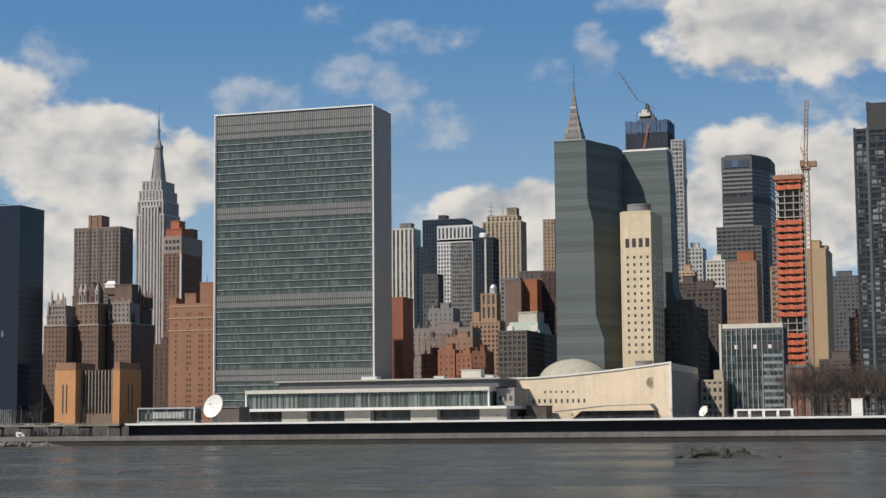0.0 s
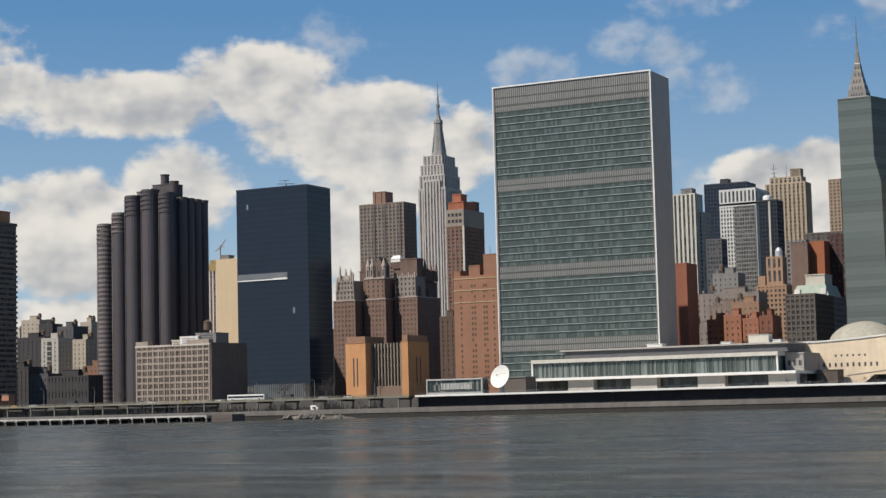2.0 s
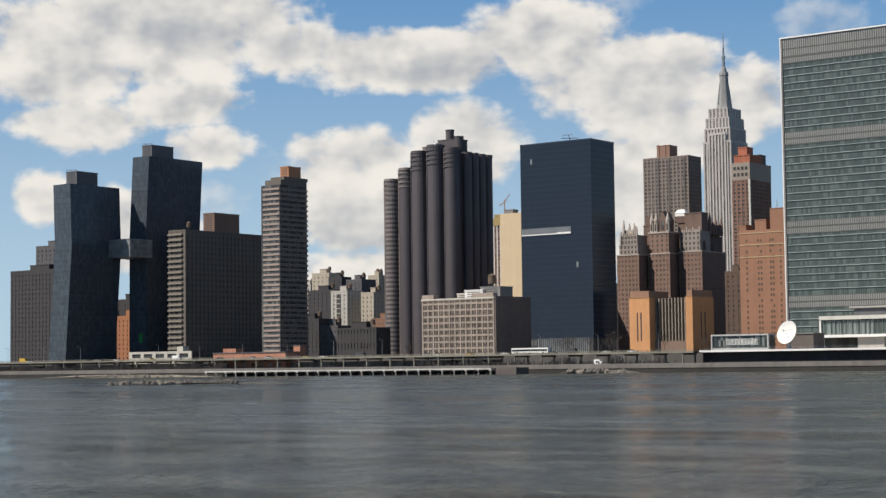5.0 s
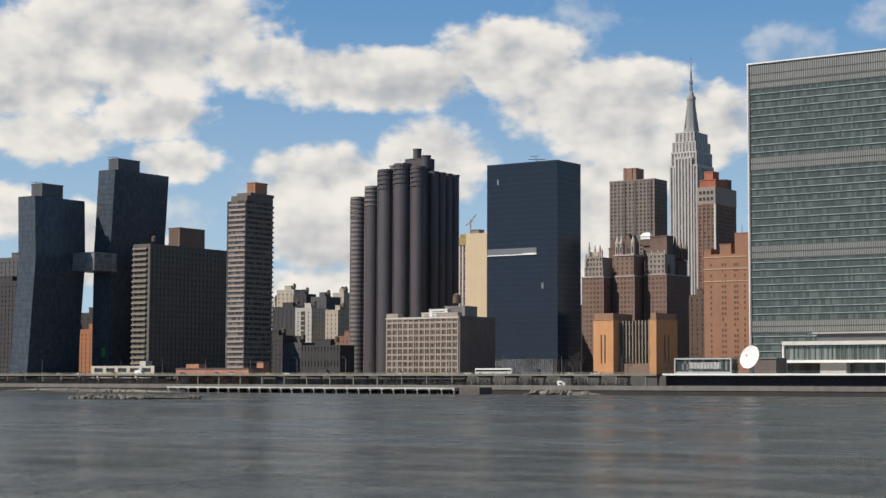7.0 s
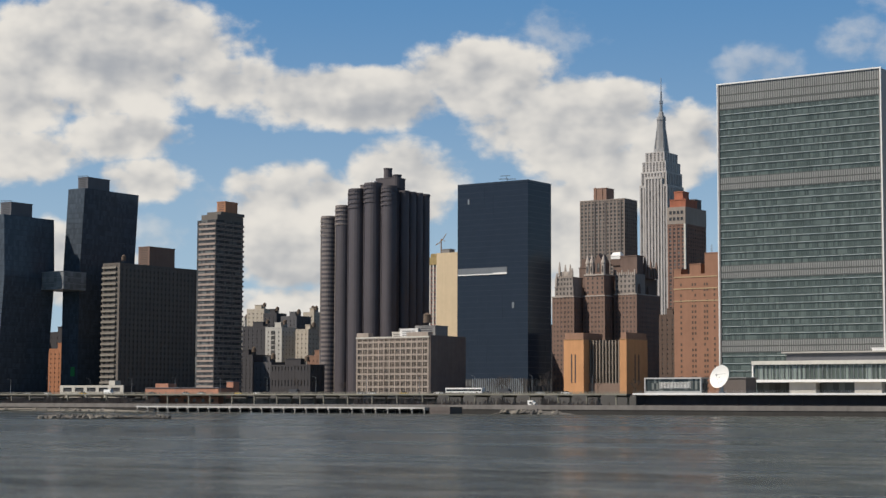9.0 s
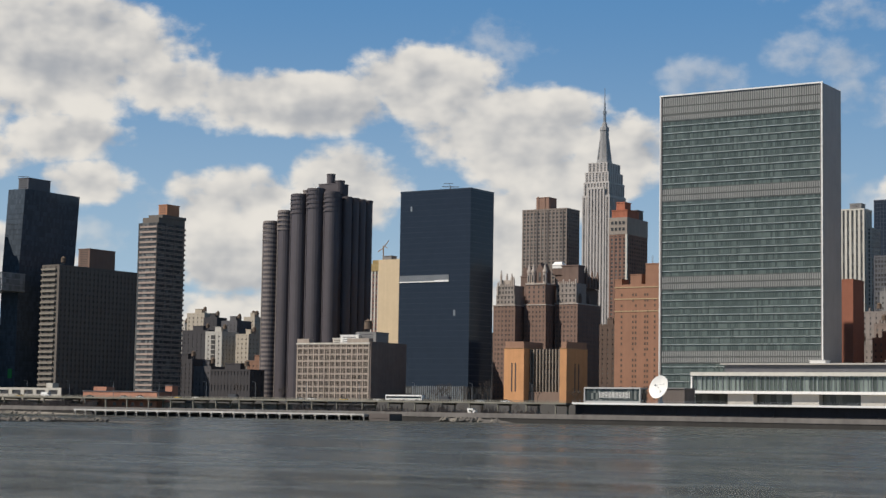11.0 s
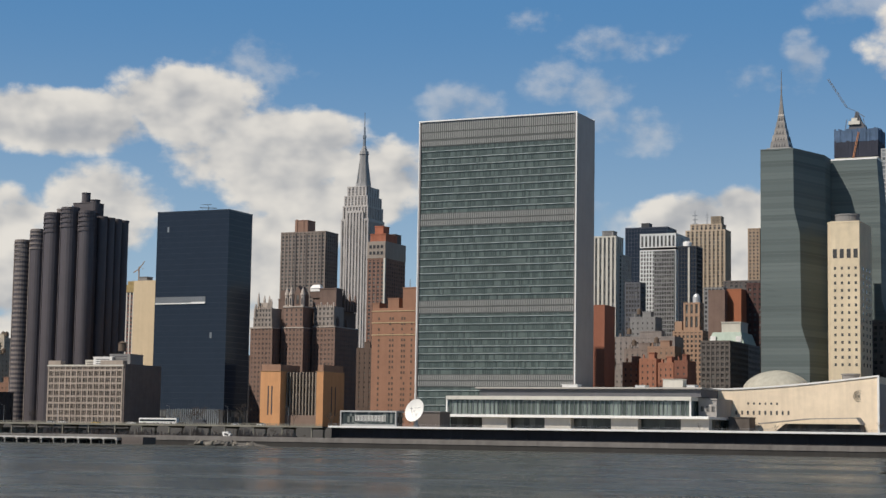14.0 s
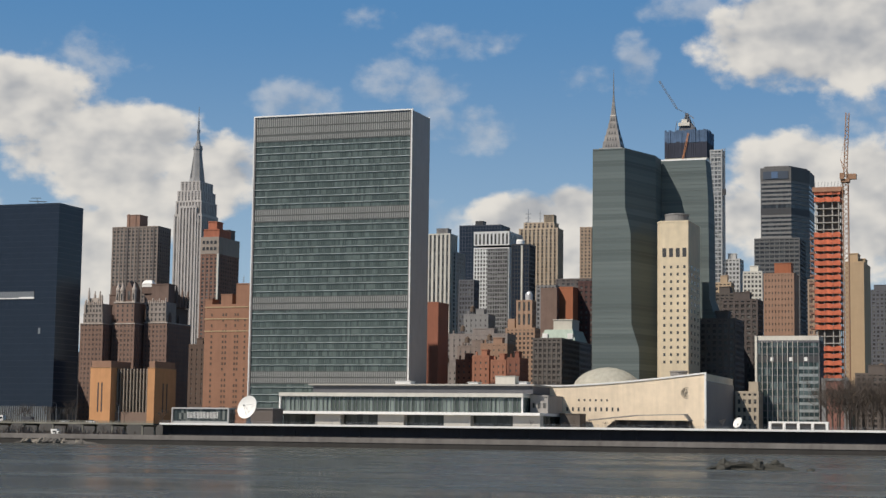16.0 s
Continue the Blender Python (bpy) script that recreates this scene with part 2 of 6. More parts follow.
class Shape:
    """Gathers boxes, prisms and bars for one mesh."""

    def __init__(self):
        self.v, self.f = [], []

    def box(self, x0, x1, y0, y1, z0, z1):
        return self.loft([(z0, [(x0, y0), (x1, y0), (x1, y1), (x0, y1)]), (z1, [(x0, y0), (x1, y0), (x1, y1), (x0, y1)])])

    def loft(self, levels):
        k = len(levels[0][1])
        base = len(self.v)
        for z, poly in levels:
            self.v += [(x, y, z) for x, y in poly]
        for j in range(len(levels) - 1):
            a, b = base + j * k, base + (j + 1) * k
            self.f += [(a + i, a + (i + 1) % k, b + (i + 1) % k, b + i) for i in range(k)]
        self.f.append(tuple(base + k - 1 - i for i in range(k)))
        top = base + (len(levels) - 1) * k
        self.f.append(tuple(top + i for i in range(k)))
        return self

    def ring(self, levels, n=16, cx=0.0, cy=0.0, squash=1.0):
        return self.loft([(z, [(cx + r * math.cos(2 * math.pi * i / n), cy + squash * r * math.sin(2 * math.pi * i / n)) for i in range(n)]) for z, r in levels])

    def bar(self, p, q, r, r2=None, n=4):
        p, q = Vector(p), Vector(q)
        d = (q - p).normalized()
        s = d.cross(Vector((0, 0, 1)) if abs(d.z) < 0.9 else Vector((1, 0, 0))).normalized()
        t = s.cross(d)
        base = len(self.v)
        for c, rad in ((p, r), (q, r if r2 is None else r2)):
            for i in range(n):
                a = 2 * math.pi * (i + 0.5) / n
                self.v.append(tuple(c + s * (rad * math.cos(a)) + t * (rad * math.sin(a))))
        self.f += [(base + i, base + n + i, base + n + (i + 1) % n, base + (i + 1) % n) for i in range(n)]
        self.f += [tuple(base + i for i in range(n)), tuple(base + 2 * n - 1 - i for i in range(n))]
        return self

    def mesh(self, name, material):
        me = bpy.data.meshes.new(name)
        me.from_pydata(self.v, [], self.f)
        me.materials.append(material)
        bm = bmesh.new()
        bm.from_mesh(me)
        bmesh.ops.recalc_face_normals(bm, faces=bm.faces)
        bm.to_mesh(me)
        bm.free()
        return me


def thing(name, label, category, U, V, z=0.0, group="", kind="", turn=0.0):
    ob = new(name)
    ob.empty_display_size = 2.0
    ob.matrix_world = pose(*spot(U, V, z), 0, 0, math.degrees(GRID) + turn)
    return tagged(ob, label, category, group, kind)


def part(name, shape, material, parent, label="", kind=""):
    me = shape if isinstance(shape, bpy.types.Mesh) else shape.mesh(name, material)
    ob = new(name, me)
    ob.parent = parent
    return tagged(ob, label, kind=kind)


def single(name, shape, material, label, category, U=0.0, V=0.0, z=0.0, group="", kind="", turn=0.0):
    ob = new(name, shape.mesh(name, material))
    ob.matrix_world = pose(*spot(U, V, z), 0, 0, math.degrees(GRID) + turn)
    return tagged(ob, label, category, group, kind)


def facade(ob, x0, x1, y0, y1, z0, z1, glass, wall, floors, nx, ny, pier=0.45, span=0.4, proud=0.4, pier_mat=None, split=False, first=0.0, cap=1.2):
    """Glass core, a slab at each floor, and upright piers on all four sides."""
    w, d, h = x1 - x0, y1 - y0, z1 - z0
    part("glazing", Shape().box(x0, x1, y0, y1, z0, z1 - 0.3), glass, ob)
    fh = h / floors
    t = fh * span
    slabs = [z0 + fh * i for i in range(floors)]
    if span > 0:
        if split:
            me = Shape().box(x0 - proud, x1 + proud, y0 - proud, y1 + proud, 0, t).mesh("spandrel", wall)
            for z in slabs:
                part("spandrel", me, wall, ob).location = (0, 0, z)
        else:
            s = Shape()
            for z in slabs:
                s.box(x0 - proud, x1 + proud, y0 - proud, y1 + proud, z, z + t)
            part("spandrel", s, wall, ob, kind="stuff")
    if pier > 0:
        s = Shape()
        p = proud + 0.06 if span > 0 else proud
        step = w / nx
        half = step * pier / 2
        for i in range(nx + 1):
            c = x0 + i * step
            a, b = max(c - half, x0 - p), min(c + half, x1 + p)
            s.box(a, b, y0 - p, y0 + 0.2, z0, z1)
            s.box(a, b, y1 - 0.2, y1 + p, z0, z1)
        step = d / ny
        half = step * pier / 2
        for i in range(ny + 1):
            c = y0 + i * step
            a, b = max(c - half, y0 - p + 0.01), min(c + half, y1 + p - 0.01)
            s.box(x0 - p - 0.01, x0 + 0.2, a, b, z0, z1 - 0.01)
            s.box(x1 - 0.2, x1 + p + 0.01, a, b, z0, z1 - 0.01)
        part("pier", s, pier_mat or wall, ob, kind="stuff")
    q = proud + 0.12
    part("parapet", Shape().box(x0 - q, x1 + q, y0 - q, y1 + q, z1 - cap, z1 + 0.02), wall, ob)


def tower(name, label, U, V, w, d, top, wall, glass, floors, nx, ny, base=10.0, category="building", group="", **more):
    """A block with its front on V and its north-front corner at U."""
    ob = thing(name, label, category, U - w / 2, V + d / 2, 0.0, group)
    if V < 1110 and floors > 2:
        more.setdefault("split", True)
    facade(ob, -w / 2, w / 2, -d / 2, d / 2, base, top, glass, wall, floors, nx, ny, **more)
    return ob


def roof_box(ob, x0, x1, y0, y1, z0, z1, material, name="mechanical_penthouse", label="", louvres=True):
    s = Shape().box(x0, x1, y0, y1, z0, z1).box(x0 - 0.25, x1 + 0.25, y0 - 0.25, y1 + 0.25, z1, z1 + 0.5)
    o = part(name, s, material, ob, label)
    if louvres:
        g = Shape()
        k = max(2, int((z1 - z0) / 1.2))
        for i in range(k):
            z = z0 + (i + 0.6) * (z1 - z0) / (k + 0.6)
            g.box(x0 + (x1 - x0) * 0.15, x1 - (x1 - x0) * 0.15, y0 - 0.12, y0, z, z + 0.35)
        part("louvre", g, DARK, o, kind="stuff")
    return o


def water_tank(ob, x, y, z, r=1.9, h=3.6):
    t = part("water_tank", Shape().ring([(z + 2.2, r), (z + 2.2 + h, r * 0.96), (z + 2.2 + h + 0.05, r * 1.08), (z + 2.2 + h + 1.3, 0.15)], 12, x, y), TANK, ob, "weathered wooden roof tank")
    leg = Shape().bar((0, 0, 0), (0, 0, 2.3), 0.16).mesh("leg", DARK)
    for a in (-1, 1):
        for b in (-1, 1):
            part("leg", leg, DARK, t).location = (x + a * r * 0.6, y + b * r * 0.6, z)


def antenna(ob, x, y, z, h, r=0.25):
    s = Shape().bar((x, y, z), (x, y, z + h), r, r * 0.3)
    for i in range(3):
        zz = z + h * (0.35 + 0.2 * i)
        s.bar((x - r * 3, y, zz), (x + r * 3, y, zz), r * 0.5)
    part("antenna", s, STEEL, ob, "thin roof antenna")


DARK = surface("dark_metal", (0.045, 0.045, 0.048), 0.6)
STEEL = surface("grey_steel", (0.30, 0.31, 0.32), 0.45, 0.6)
TANK = surface("tank_wood", (0.13, 0.095, 0.07), 0.9)
CONCRETE = surface("concrete", (0.36, 0.34, 0.31), 0.9)
PALE = surface("pale_stone", (0.58, 0.55, 0.48), 0.8)
WHITE = surface("white_paint", (0.78, 0.77, 0.74), 0.6, vary=0.10)
MARBLE = surface("grey_marble", (0.285, 0.256, 0.243), 0.55, grain=0.25, vary=0.20)
CREAM = surface("cream_stone", (0.67, 0.565, 0.40), 0.85, vary=0.24)
BROWN = surface("brown_brick", (0.21, 0.145, 0.11), 0.9)
TUDOR = surface("tudor_brick", (0.215, 0.140, 0.110), 0.9)
ORANGE = surface("orange_brick", (0.285, 0.15, 0.095), 0.9)
RED = surface("red_brick", (0.33, 0.12, 0.06), 0.9)
OCHRE = surface("ochre_brick", (0.54, 0.275, 0.125), 0.9)
TAN = surface("tan_stone", (0.44, 0.32, 0.19), 0.88)
BUFF = surface("buff_brick", (0.40, 0.34, 0.26), 0.9)
GREYWALL = surface("grey_wall", (0.22, 0.215, 0.21), 0.88)
DUSK = surface("dark_brick", (0.13, 0.11, 0.10), 0.9)
SLATE = surface("slate_grey", (0.11, 0.11, 0.12), 0.8)
WINDOW = glazing("window_glass", (0.072, 0.069, 0.067), 0.18, (1.6, 3.2), 0.30)
BLACKGLASS = glazing("dark_blue_glass", (0.022, 0.031, 0.048), 0.08, (1.5, 3.3), 0.03, (0.05, 0.06, 0.08), 0.22, 0.003, 0.15)
GREENGLASS = glazing("green_glass", (0.079, 0.101, 0.094), 0.2, (1.22, 3.77), 0.45, (0.156, 0.190, 0.177), 0.35, 0.006, 0.45)
TEALGLASS = glazing("teal_glass", (0.130, 0.157, 0.156), 0.5, (400.0, 3.4), 0.16, (0.21, 0.235, 0.225), 0.02, 0.004, 0.3)

# ---- setting ----
WATER_LINE = 735.0


def build_setting():
    s = Shape()
    ground = surface("ground_asphalt", (0.075, 0.072, 0.068), 0.92, grain=0.2, patch=0.02)
    prof = [(735, -3.0), (735, 3.5), (776, 3.3), (777, 9.6), (4300, 10.0), (4300, -3.0)]
    us = [-2600 + 200 * i for i in range(24)]
    me_v, me_f = [], []
    for i, U in enumerate(us):
        me_v += [spot(U, V, z) for V, z in prof]
    k = len(prof)
    for i in range(len(us) - 1):
        for j in range(k - 1):
            a, b = i * k + j, (i + 1) * k + j
            me_f.append((a, b, b + 1, a + 1))
    me = bpy.data.meshes.new("ground")
    me.from_pydata(me_v, [], me_f)
    me.materials.append(ground)
    tagged(new("ground", me), "grey asphalt and earth ground of the river bank and city", "ground", kind="structure")

    single("water", Shape().box(-2600, 2000, 4, WATER_LINE + 1, -3, 0), river_material(), "grey-green rippled tidal river water", "water", kind="structure")
    single("pavement", Shape().box(-400, 400, -300, 4, -3, 2.9), CONCRETE, "pale concrete quay on the near bank", "pavement", kind="structure")

    # river wall with a coping
    wall = thing("river_wall", "stained grey concrete river wall along the water", "wall", -300, WATER_LINE, kind="structure")
    part("wall_face", Shape().box(-1700, 1200, -0.8, 0.5, -3, 2.3), surface("wet_concrete", (0.032, 0.029, 0.026), 0.8, vary=0.7), wall, "dark weed-stained wall below the tide mark")
    part("coping", Shape().box(-1700, 1200, -1.1, 0.9, 2.3, 4.0).box(-1700, 1200, -0.6, 0.4, 4.0, 4.5), surface("coping_concrete", (0.165, 0.152, 0.14), 0.9, vary=0.5), wall, "grey concrete coping and parapet")

    # deck over the riverside road below the plaza
    deck = thing("terrace_deck", "long white-edged terrace deck over a shaded riverside road", "terrace", -220, 748, kind="structure")
    part("edge_beam", Shape().box(-182, 420, 0, 1.5, 9.4, 10.3), WHITE, deck, "white-painted edge beam")
    part("slab", Shape().box(-182, 420, 1.5, 60, 9.3, 10.1), CONCRETE, deck)
    s = Shape()
    for i in range(38):
        s.box(-178 + i * 16, -177.4 + i * 16, 3.3, 3.6, 3.3, 9.3)
    # Near-black colour puts the shade under the deck into wall and columns.
    deck_shade = surface("underdeck_shade", (0.030, 0.027, 0.030), 0.9, vary=0.5)
    part("column", s, deck_shade, deck, kind="stuff")
    part("back_wall", Shape().box(-182, 420, 3.6, 4.2, 3.3, 9.3), deck_shade, deck)
    part("kerb", Shape().box(-182, 420, -3.5, -3.0, 3.3, 4.4), CONCRETE, deck, "low roadside barrier")
    r = Shape()
    for i in range(150):
        r.box(-182 + i * 4, -181.9 + i * 4, 0.4, 0.5, 10.3, 11.3)
    for z in (10.8, 11.3):
        r.box(-182, 420, 0.4, 0.5, z, z + 0.06)
    part("railing", r, STEEL, deck, kind="stuff")

    # elevated road on columns, south of the terrace
    via = thing("elevated_road", "weathered grey-green steel viaduct on columns carrying a riverside road", "viaduct", -402, 742, kind="structure")
    green = surface("weathered_girder", (0.20, 0.19, 0.155), 0.8, vary=0.5)
    part("girder", Shape().box(-900, 0, 0, 0.6, 9.2, 10.1), green, via, "pale weathered girder")
    part("road_deck", Shape().box(-900, 0, 0.6, 15, 9.2, 9.8), surface("road_asphalt", (0.06, 0.06, 0.06), 0.9), via)
    col = Shape().box(-0.35, 0.35, 0.7, 1.4, 3.2, 9.0).box(-0.35, 0.35, 12.6, 13.3, 3.2, 9.0).box(-0.5, 0.5, 0.5, 14, 8.3, 9.2).mesh("column", green)
    for i in range(56):
        part("column", col, green, via).location = (-6 - 16 * i, 0, 0)
    part("back_wall", Shape().box(-900, -120, 15.4, 16.0, 3.0, 7.6), surface("mottled_wall", (0.32, 0.285, 0.255), 0.9, vary=1.3, grain=0.15), via, "mottled grey back wall")
    b = Shape()
    for z in (10.35, 10.75):
        b.box(-900, 0, 0.2, 0.35, z, z + 0.16)
    for i in range(180):
        b.box(-900 + i * 5, -899.75 + i * 5, 0.15, 0.4, 10.1, 10.9)
    part("barrier", b, green, via, kind="stuff")
    pole = Shape().bar((0, 0, 0), (0, 0, 9), 0.14, 0.08).bar((0, 0, 9), (0, -2.0, 9.4), 0.07).box(-0.2, 0.2, -2.6, -1.9, 9.3, 9.5)
    me = pole.mesh("street_lamp", STEEL)
    for i in range(26):
        o = new("street_lamp", me)
        o.matrix_world = pose(*spot(-425 - 34 * i, 750, 9.8), 0, 0, math.degrees(GRID))
        tagged(o, "slim grey steel street lamp on the elevated road", "street lamp", "lamps along the road")

    # timber-and-concrete pier on piles
    pier = thing("pier", "long low pier with white edge on dark piles", "pier", -477, 722, kind="structure")
    part("deck_slab", Shape().box(-216, -22, -7, 7, 2.5, 3.1), CONCRETE, pier)
    part("edge", Shape().box(-216, -22, -7.3, -7, 2.45, 3.2), surface("pier_edge", (0.50, 0.49, 0.47), 0.85, vary=0.5), pier, "pale weathered edge")
    cap = Shape().box(-0.6, 0.6, -7.25, 7, 1.7, 2.5).bar((0, -6.6, -3), (0, -6.6, 1.8), 0.35, n=8).bar((0, 0, -3), (0, 0, 1.8), 0.35, n=8).mesh("pile", CONCRETE)
    for i in range(27):
        part("pile", cap, CONCRETE, pier).location = (-215 + 7.4 * i, 0, 0)
    # Added dark sheet gives the shade below the pier deck.
    part("under_shadow_wall", Shape().box(-216, -22, 6.2, 7, -2, 2.5), DARK, pier, "dark sheet for the shade under the pier")
    part("dolphin", Shape().box(-20, -8, -6, 5, -2, 3.4).box(-19, -9, -6.2, 5, 1.2, 1.7), DUSK, pier, "dark timber dolphin")
    rail = Shape()
    for i in range(60):
        rail.box(-215 + i * 3.25, -214.92 + i * 3.25, -6.9, -6.82, 3.1, 4.1)
    rail.box(-216, -22, -6.9, -6.82, 4.05, 4.15)
    part("railing", rail, STEEL, pier, kind="stuff")


build_setting()


# ---- the glass slab ----
def build_slab_tower():
    ob = thing("office_slab", "tall green glass slab tower with pale marble ends, beside the river terrace", "office tower", -350.9, 841.2)
    w, d, top, base = 87.8, 24.4, 169.6, 10.0
    x0, x1, y0, y1 = -w / 2, w / 2, -d / 2, d / 2
    fh = 3.77
    part("glazing", Shape().box(x0 + 1, x1 - 1, y0, y1, base, top - 1), GREENGLASS, ob)
    end = Shape().box(0, 1.2, y0 - 0.75, y1 + 0.75, base, top)
    me = end.mesh("end_wall", MARBLE)
    part("end_wall", me, MARBLE, ob, "pale grey marble end wall").location = (x0 - 0.2, 0, 0)
    part("end_wall", me, MARBLE, ob, "pale grey marble end wall").location = (x1 - 1.0, 0, 0)
    trim = Shape().box(-0.28, 0.28, y0 - 1.0, y0 - 0.76, base, top + 0.5).mesh("edge_trim", WHITE)
    for x in (x0 + 0.15, x1 - 0.15):
        part("edge_trim", trim, WHITE, ob, "white metal edge").location = (x, 0, 0)
    part("roof_trim", Shape().box(x0 - 0.3, x1 + 0.3, y0 - 1.02, y0 - 0.5, top - 0.1, top + 0.6).box(x0, x1, y1 + 0.4, y1 + 0.9, top - 0.1, top + 0.6), WHITE, ob, "white metal roof edge")
    part("roof", Shape().box(x0 + 1.0, x1 - 1.0, y0 - 0.4, y1 + 0.4, top - 0.9, top - 0.1), SLATE, ob)
    # Dark spandrel strip below each sill also paints in the sill's shadow.
    spandrel = surface("sill_shade_spandrel", (0.022, 0.034, 0.032), 0.35)
    sill = surface("sill_aluminium", (0.52, 0.56, 0.54), 0.4, 0.2)
    fin = surface("louvre_fin", (0.255, 0.258, 0.248), 0.6)
    grey = surface("louvre_back", (0.082, 0.088, 0.084), 0.7)
    lou = (((156.9, 159.2), (160.4, 163.7), (164.4, 169.2)), ((115.0, 117.5), (118.2, 120.9)), ((69.4, 72.0), (72.8, 75.5)), ((31.8, 34.2), (34.9, 37.4)))

    def in_louvre(z):
        return any(rows[0][0] - 0.9 < z < rows[-1][1] + 0.6 for rows in lou)

    sm = Shape().box(x0 + 1.0, x1 - 1.0, y0 - 0.2, y0, 0.45, 0.95).box(x0 + 1.0, x1 - 1.0, y1, y1 + 0.14, 0.45, 0.95).mesh("spandrel", spandrel)
    lm = Shape().box(x0 + 1.0, x1 - 1.0, y0 - 0.30, y0, 0, 0.20).box(x0 + 1.0, x1 - 1.0, y1, y1 + 0.30, 0, 0.20).mesh("sill_line", sill)
    z = 153.9 - 38 * fh
    while z < top - 2:
        if not in_louvre(z):
            part("spandrel", sm, spandrel, ob).location = (0, 0, z - 0.95)
            part("sill_line", lm, sill, ob).location = (0, 0, z)
        z += fh
    mul = Shape()
    for i in range(72):
        x = x0 + 1.2 + i * (w - 2.4) / 71
        mul.box(x - 0.04, x + 0.04, y0 - 0.10, y0, base, top - 1)
        mul.box(x - 0.04, x + 0.04, y1, y1 + 0.10, base, top - 1)
    part("mullion", mul, surface("mullion_green", (0.12, 0.145, 0.138), 0.45, 0.2), ob, "slim dark green mullions", kind="stuff")
    for rows in lou:
        a, b = rows[0][0] - 0.5, rows[-1][1] + 0.4
        band = part("louvre_band", Shape().box(x0 + 1.0, x1 - 1.0, y0 - 0.22, y0, a, b).box(x0 + 1.0, x1 - 1.0, y1, y1 + 0.22, a, b), grey, ob, "grey louvred service floor")
        f = Shape()
        for lo, hi in rows:
            for i in range(72):
                x = x0 + 1.2 + (i + 0.5) * (w - 2.4) / 72
                f.box(x - 0.31, x + 0.31, y0 - 0.42, y0 - 0.2, lo, hi)
        part("fin", f, fin, band, kind="stuff")
    return ob


build_slab_tower()


# ---- conference building and its terrace ----
def build_conference():
    ob = thing("conference_building", "low white-edged glass conference building with cantilevered slab", "building", -305, 806)
    pale = surface("cast_panel", (0.50, 0.47, 0.42), 0.8)
    gl = glazing("conference_glass", (0.085, 0.105, 0.095), 0.18, (1.1, 8.0), 0.7, (0.24, 0.28, 0.26), 0.3)
    part("terrace_slab", Shape().box(-68, 73, -2, 58, 15.9, 17.2), WHITE, ob, "white cantilevered slab")
    # Darker glass colour holds the shade below the overhanging slab.
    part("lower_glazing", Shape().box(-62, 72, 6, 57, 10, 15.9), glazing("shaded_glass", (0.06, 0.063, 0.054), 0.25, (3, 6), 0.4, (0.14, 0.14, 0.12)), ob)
    pm = Shape().box(-6.7, 6.7, 1.0, 6.5, 10, 16).mesh("pier_block", pale)
    for x in (-36, -3, 31, 65.6):
        part("pier_block", pm, pale, ob, "pale stone block").location = (x, 0, 0)
    part("upper_glazing", Shape().box(-62, 62.5, 3.5, 58, 17.1, 24.6), gl, ob)
    s = Shape()
    for i in range(57):
        x = -62 + i * 124.5 / 56
        s.box(x - 0.09, x + 0.09, 3.2, 3.5, 17.1, 24.6)
    part("mullion", s, STEEL, ob, kind="stuff")
    part("roof_slab", Shape().box(-63, 63.5, 2.0, 58.5, 24.6, 26.4), surface("roof_edge", (0.60, 0.58, 0.52), 0.8), ob, "pale roof edge")
    for a in (-63, 62.6):
        part("side_frame", Shape().box(a, a + 0.7, 2.4, 3.6, 17.1, 24.6), WHITE, ob)
    part("north_wall", Shape().box(63.6, 72.4, 14, 58, 17.2, 25.2).box(63.6, 72.8, 13.6, 58.4, 25.2, 25.9), surface("dull_panel", (0.33, 0.31, 0.29), 0.85), ob)
    sq = Shape().box(0, 1.4, 13.8, 14.0, 0, 2.4).mesh("window", WINDOW)
    for i in range(3):
        part("window", sq, WINDOW, ob).location = (64.8 + i * 2.6, 0, 19.8)
    part("penthouse", Shape().box(-48, 66, 10, 52, 26.4, 30.2), SLATE, ob, "dark setback roof storey")
    part("penthouse_roof", Shape().box(-50, 67, 8.5, 53, 30.2, 31.0), surface("grey_roof", (0.40, 0.38, 0.35), 0.85), ob)
    for x, w, h in ((-8, 8, 1.6), (44, 10, 4.2), (56, 4, 1.4), (30, 5, 1.2)):
        part("roof_unit", Shape().box(x, x + w, 20, 26, 31.0, 31.0 + h).box(x - 0.3, x + w + 0.3, 19.7, 26.3, 31 + h, 31.2 + h), WHITE if h < 2 else PALE, ob, "pale roof plant box")


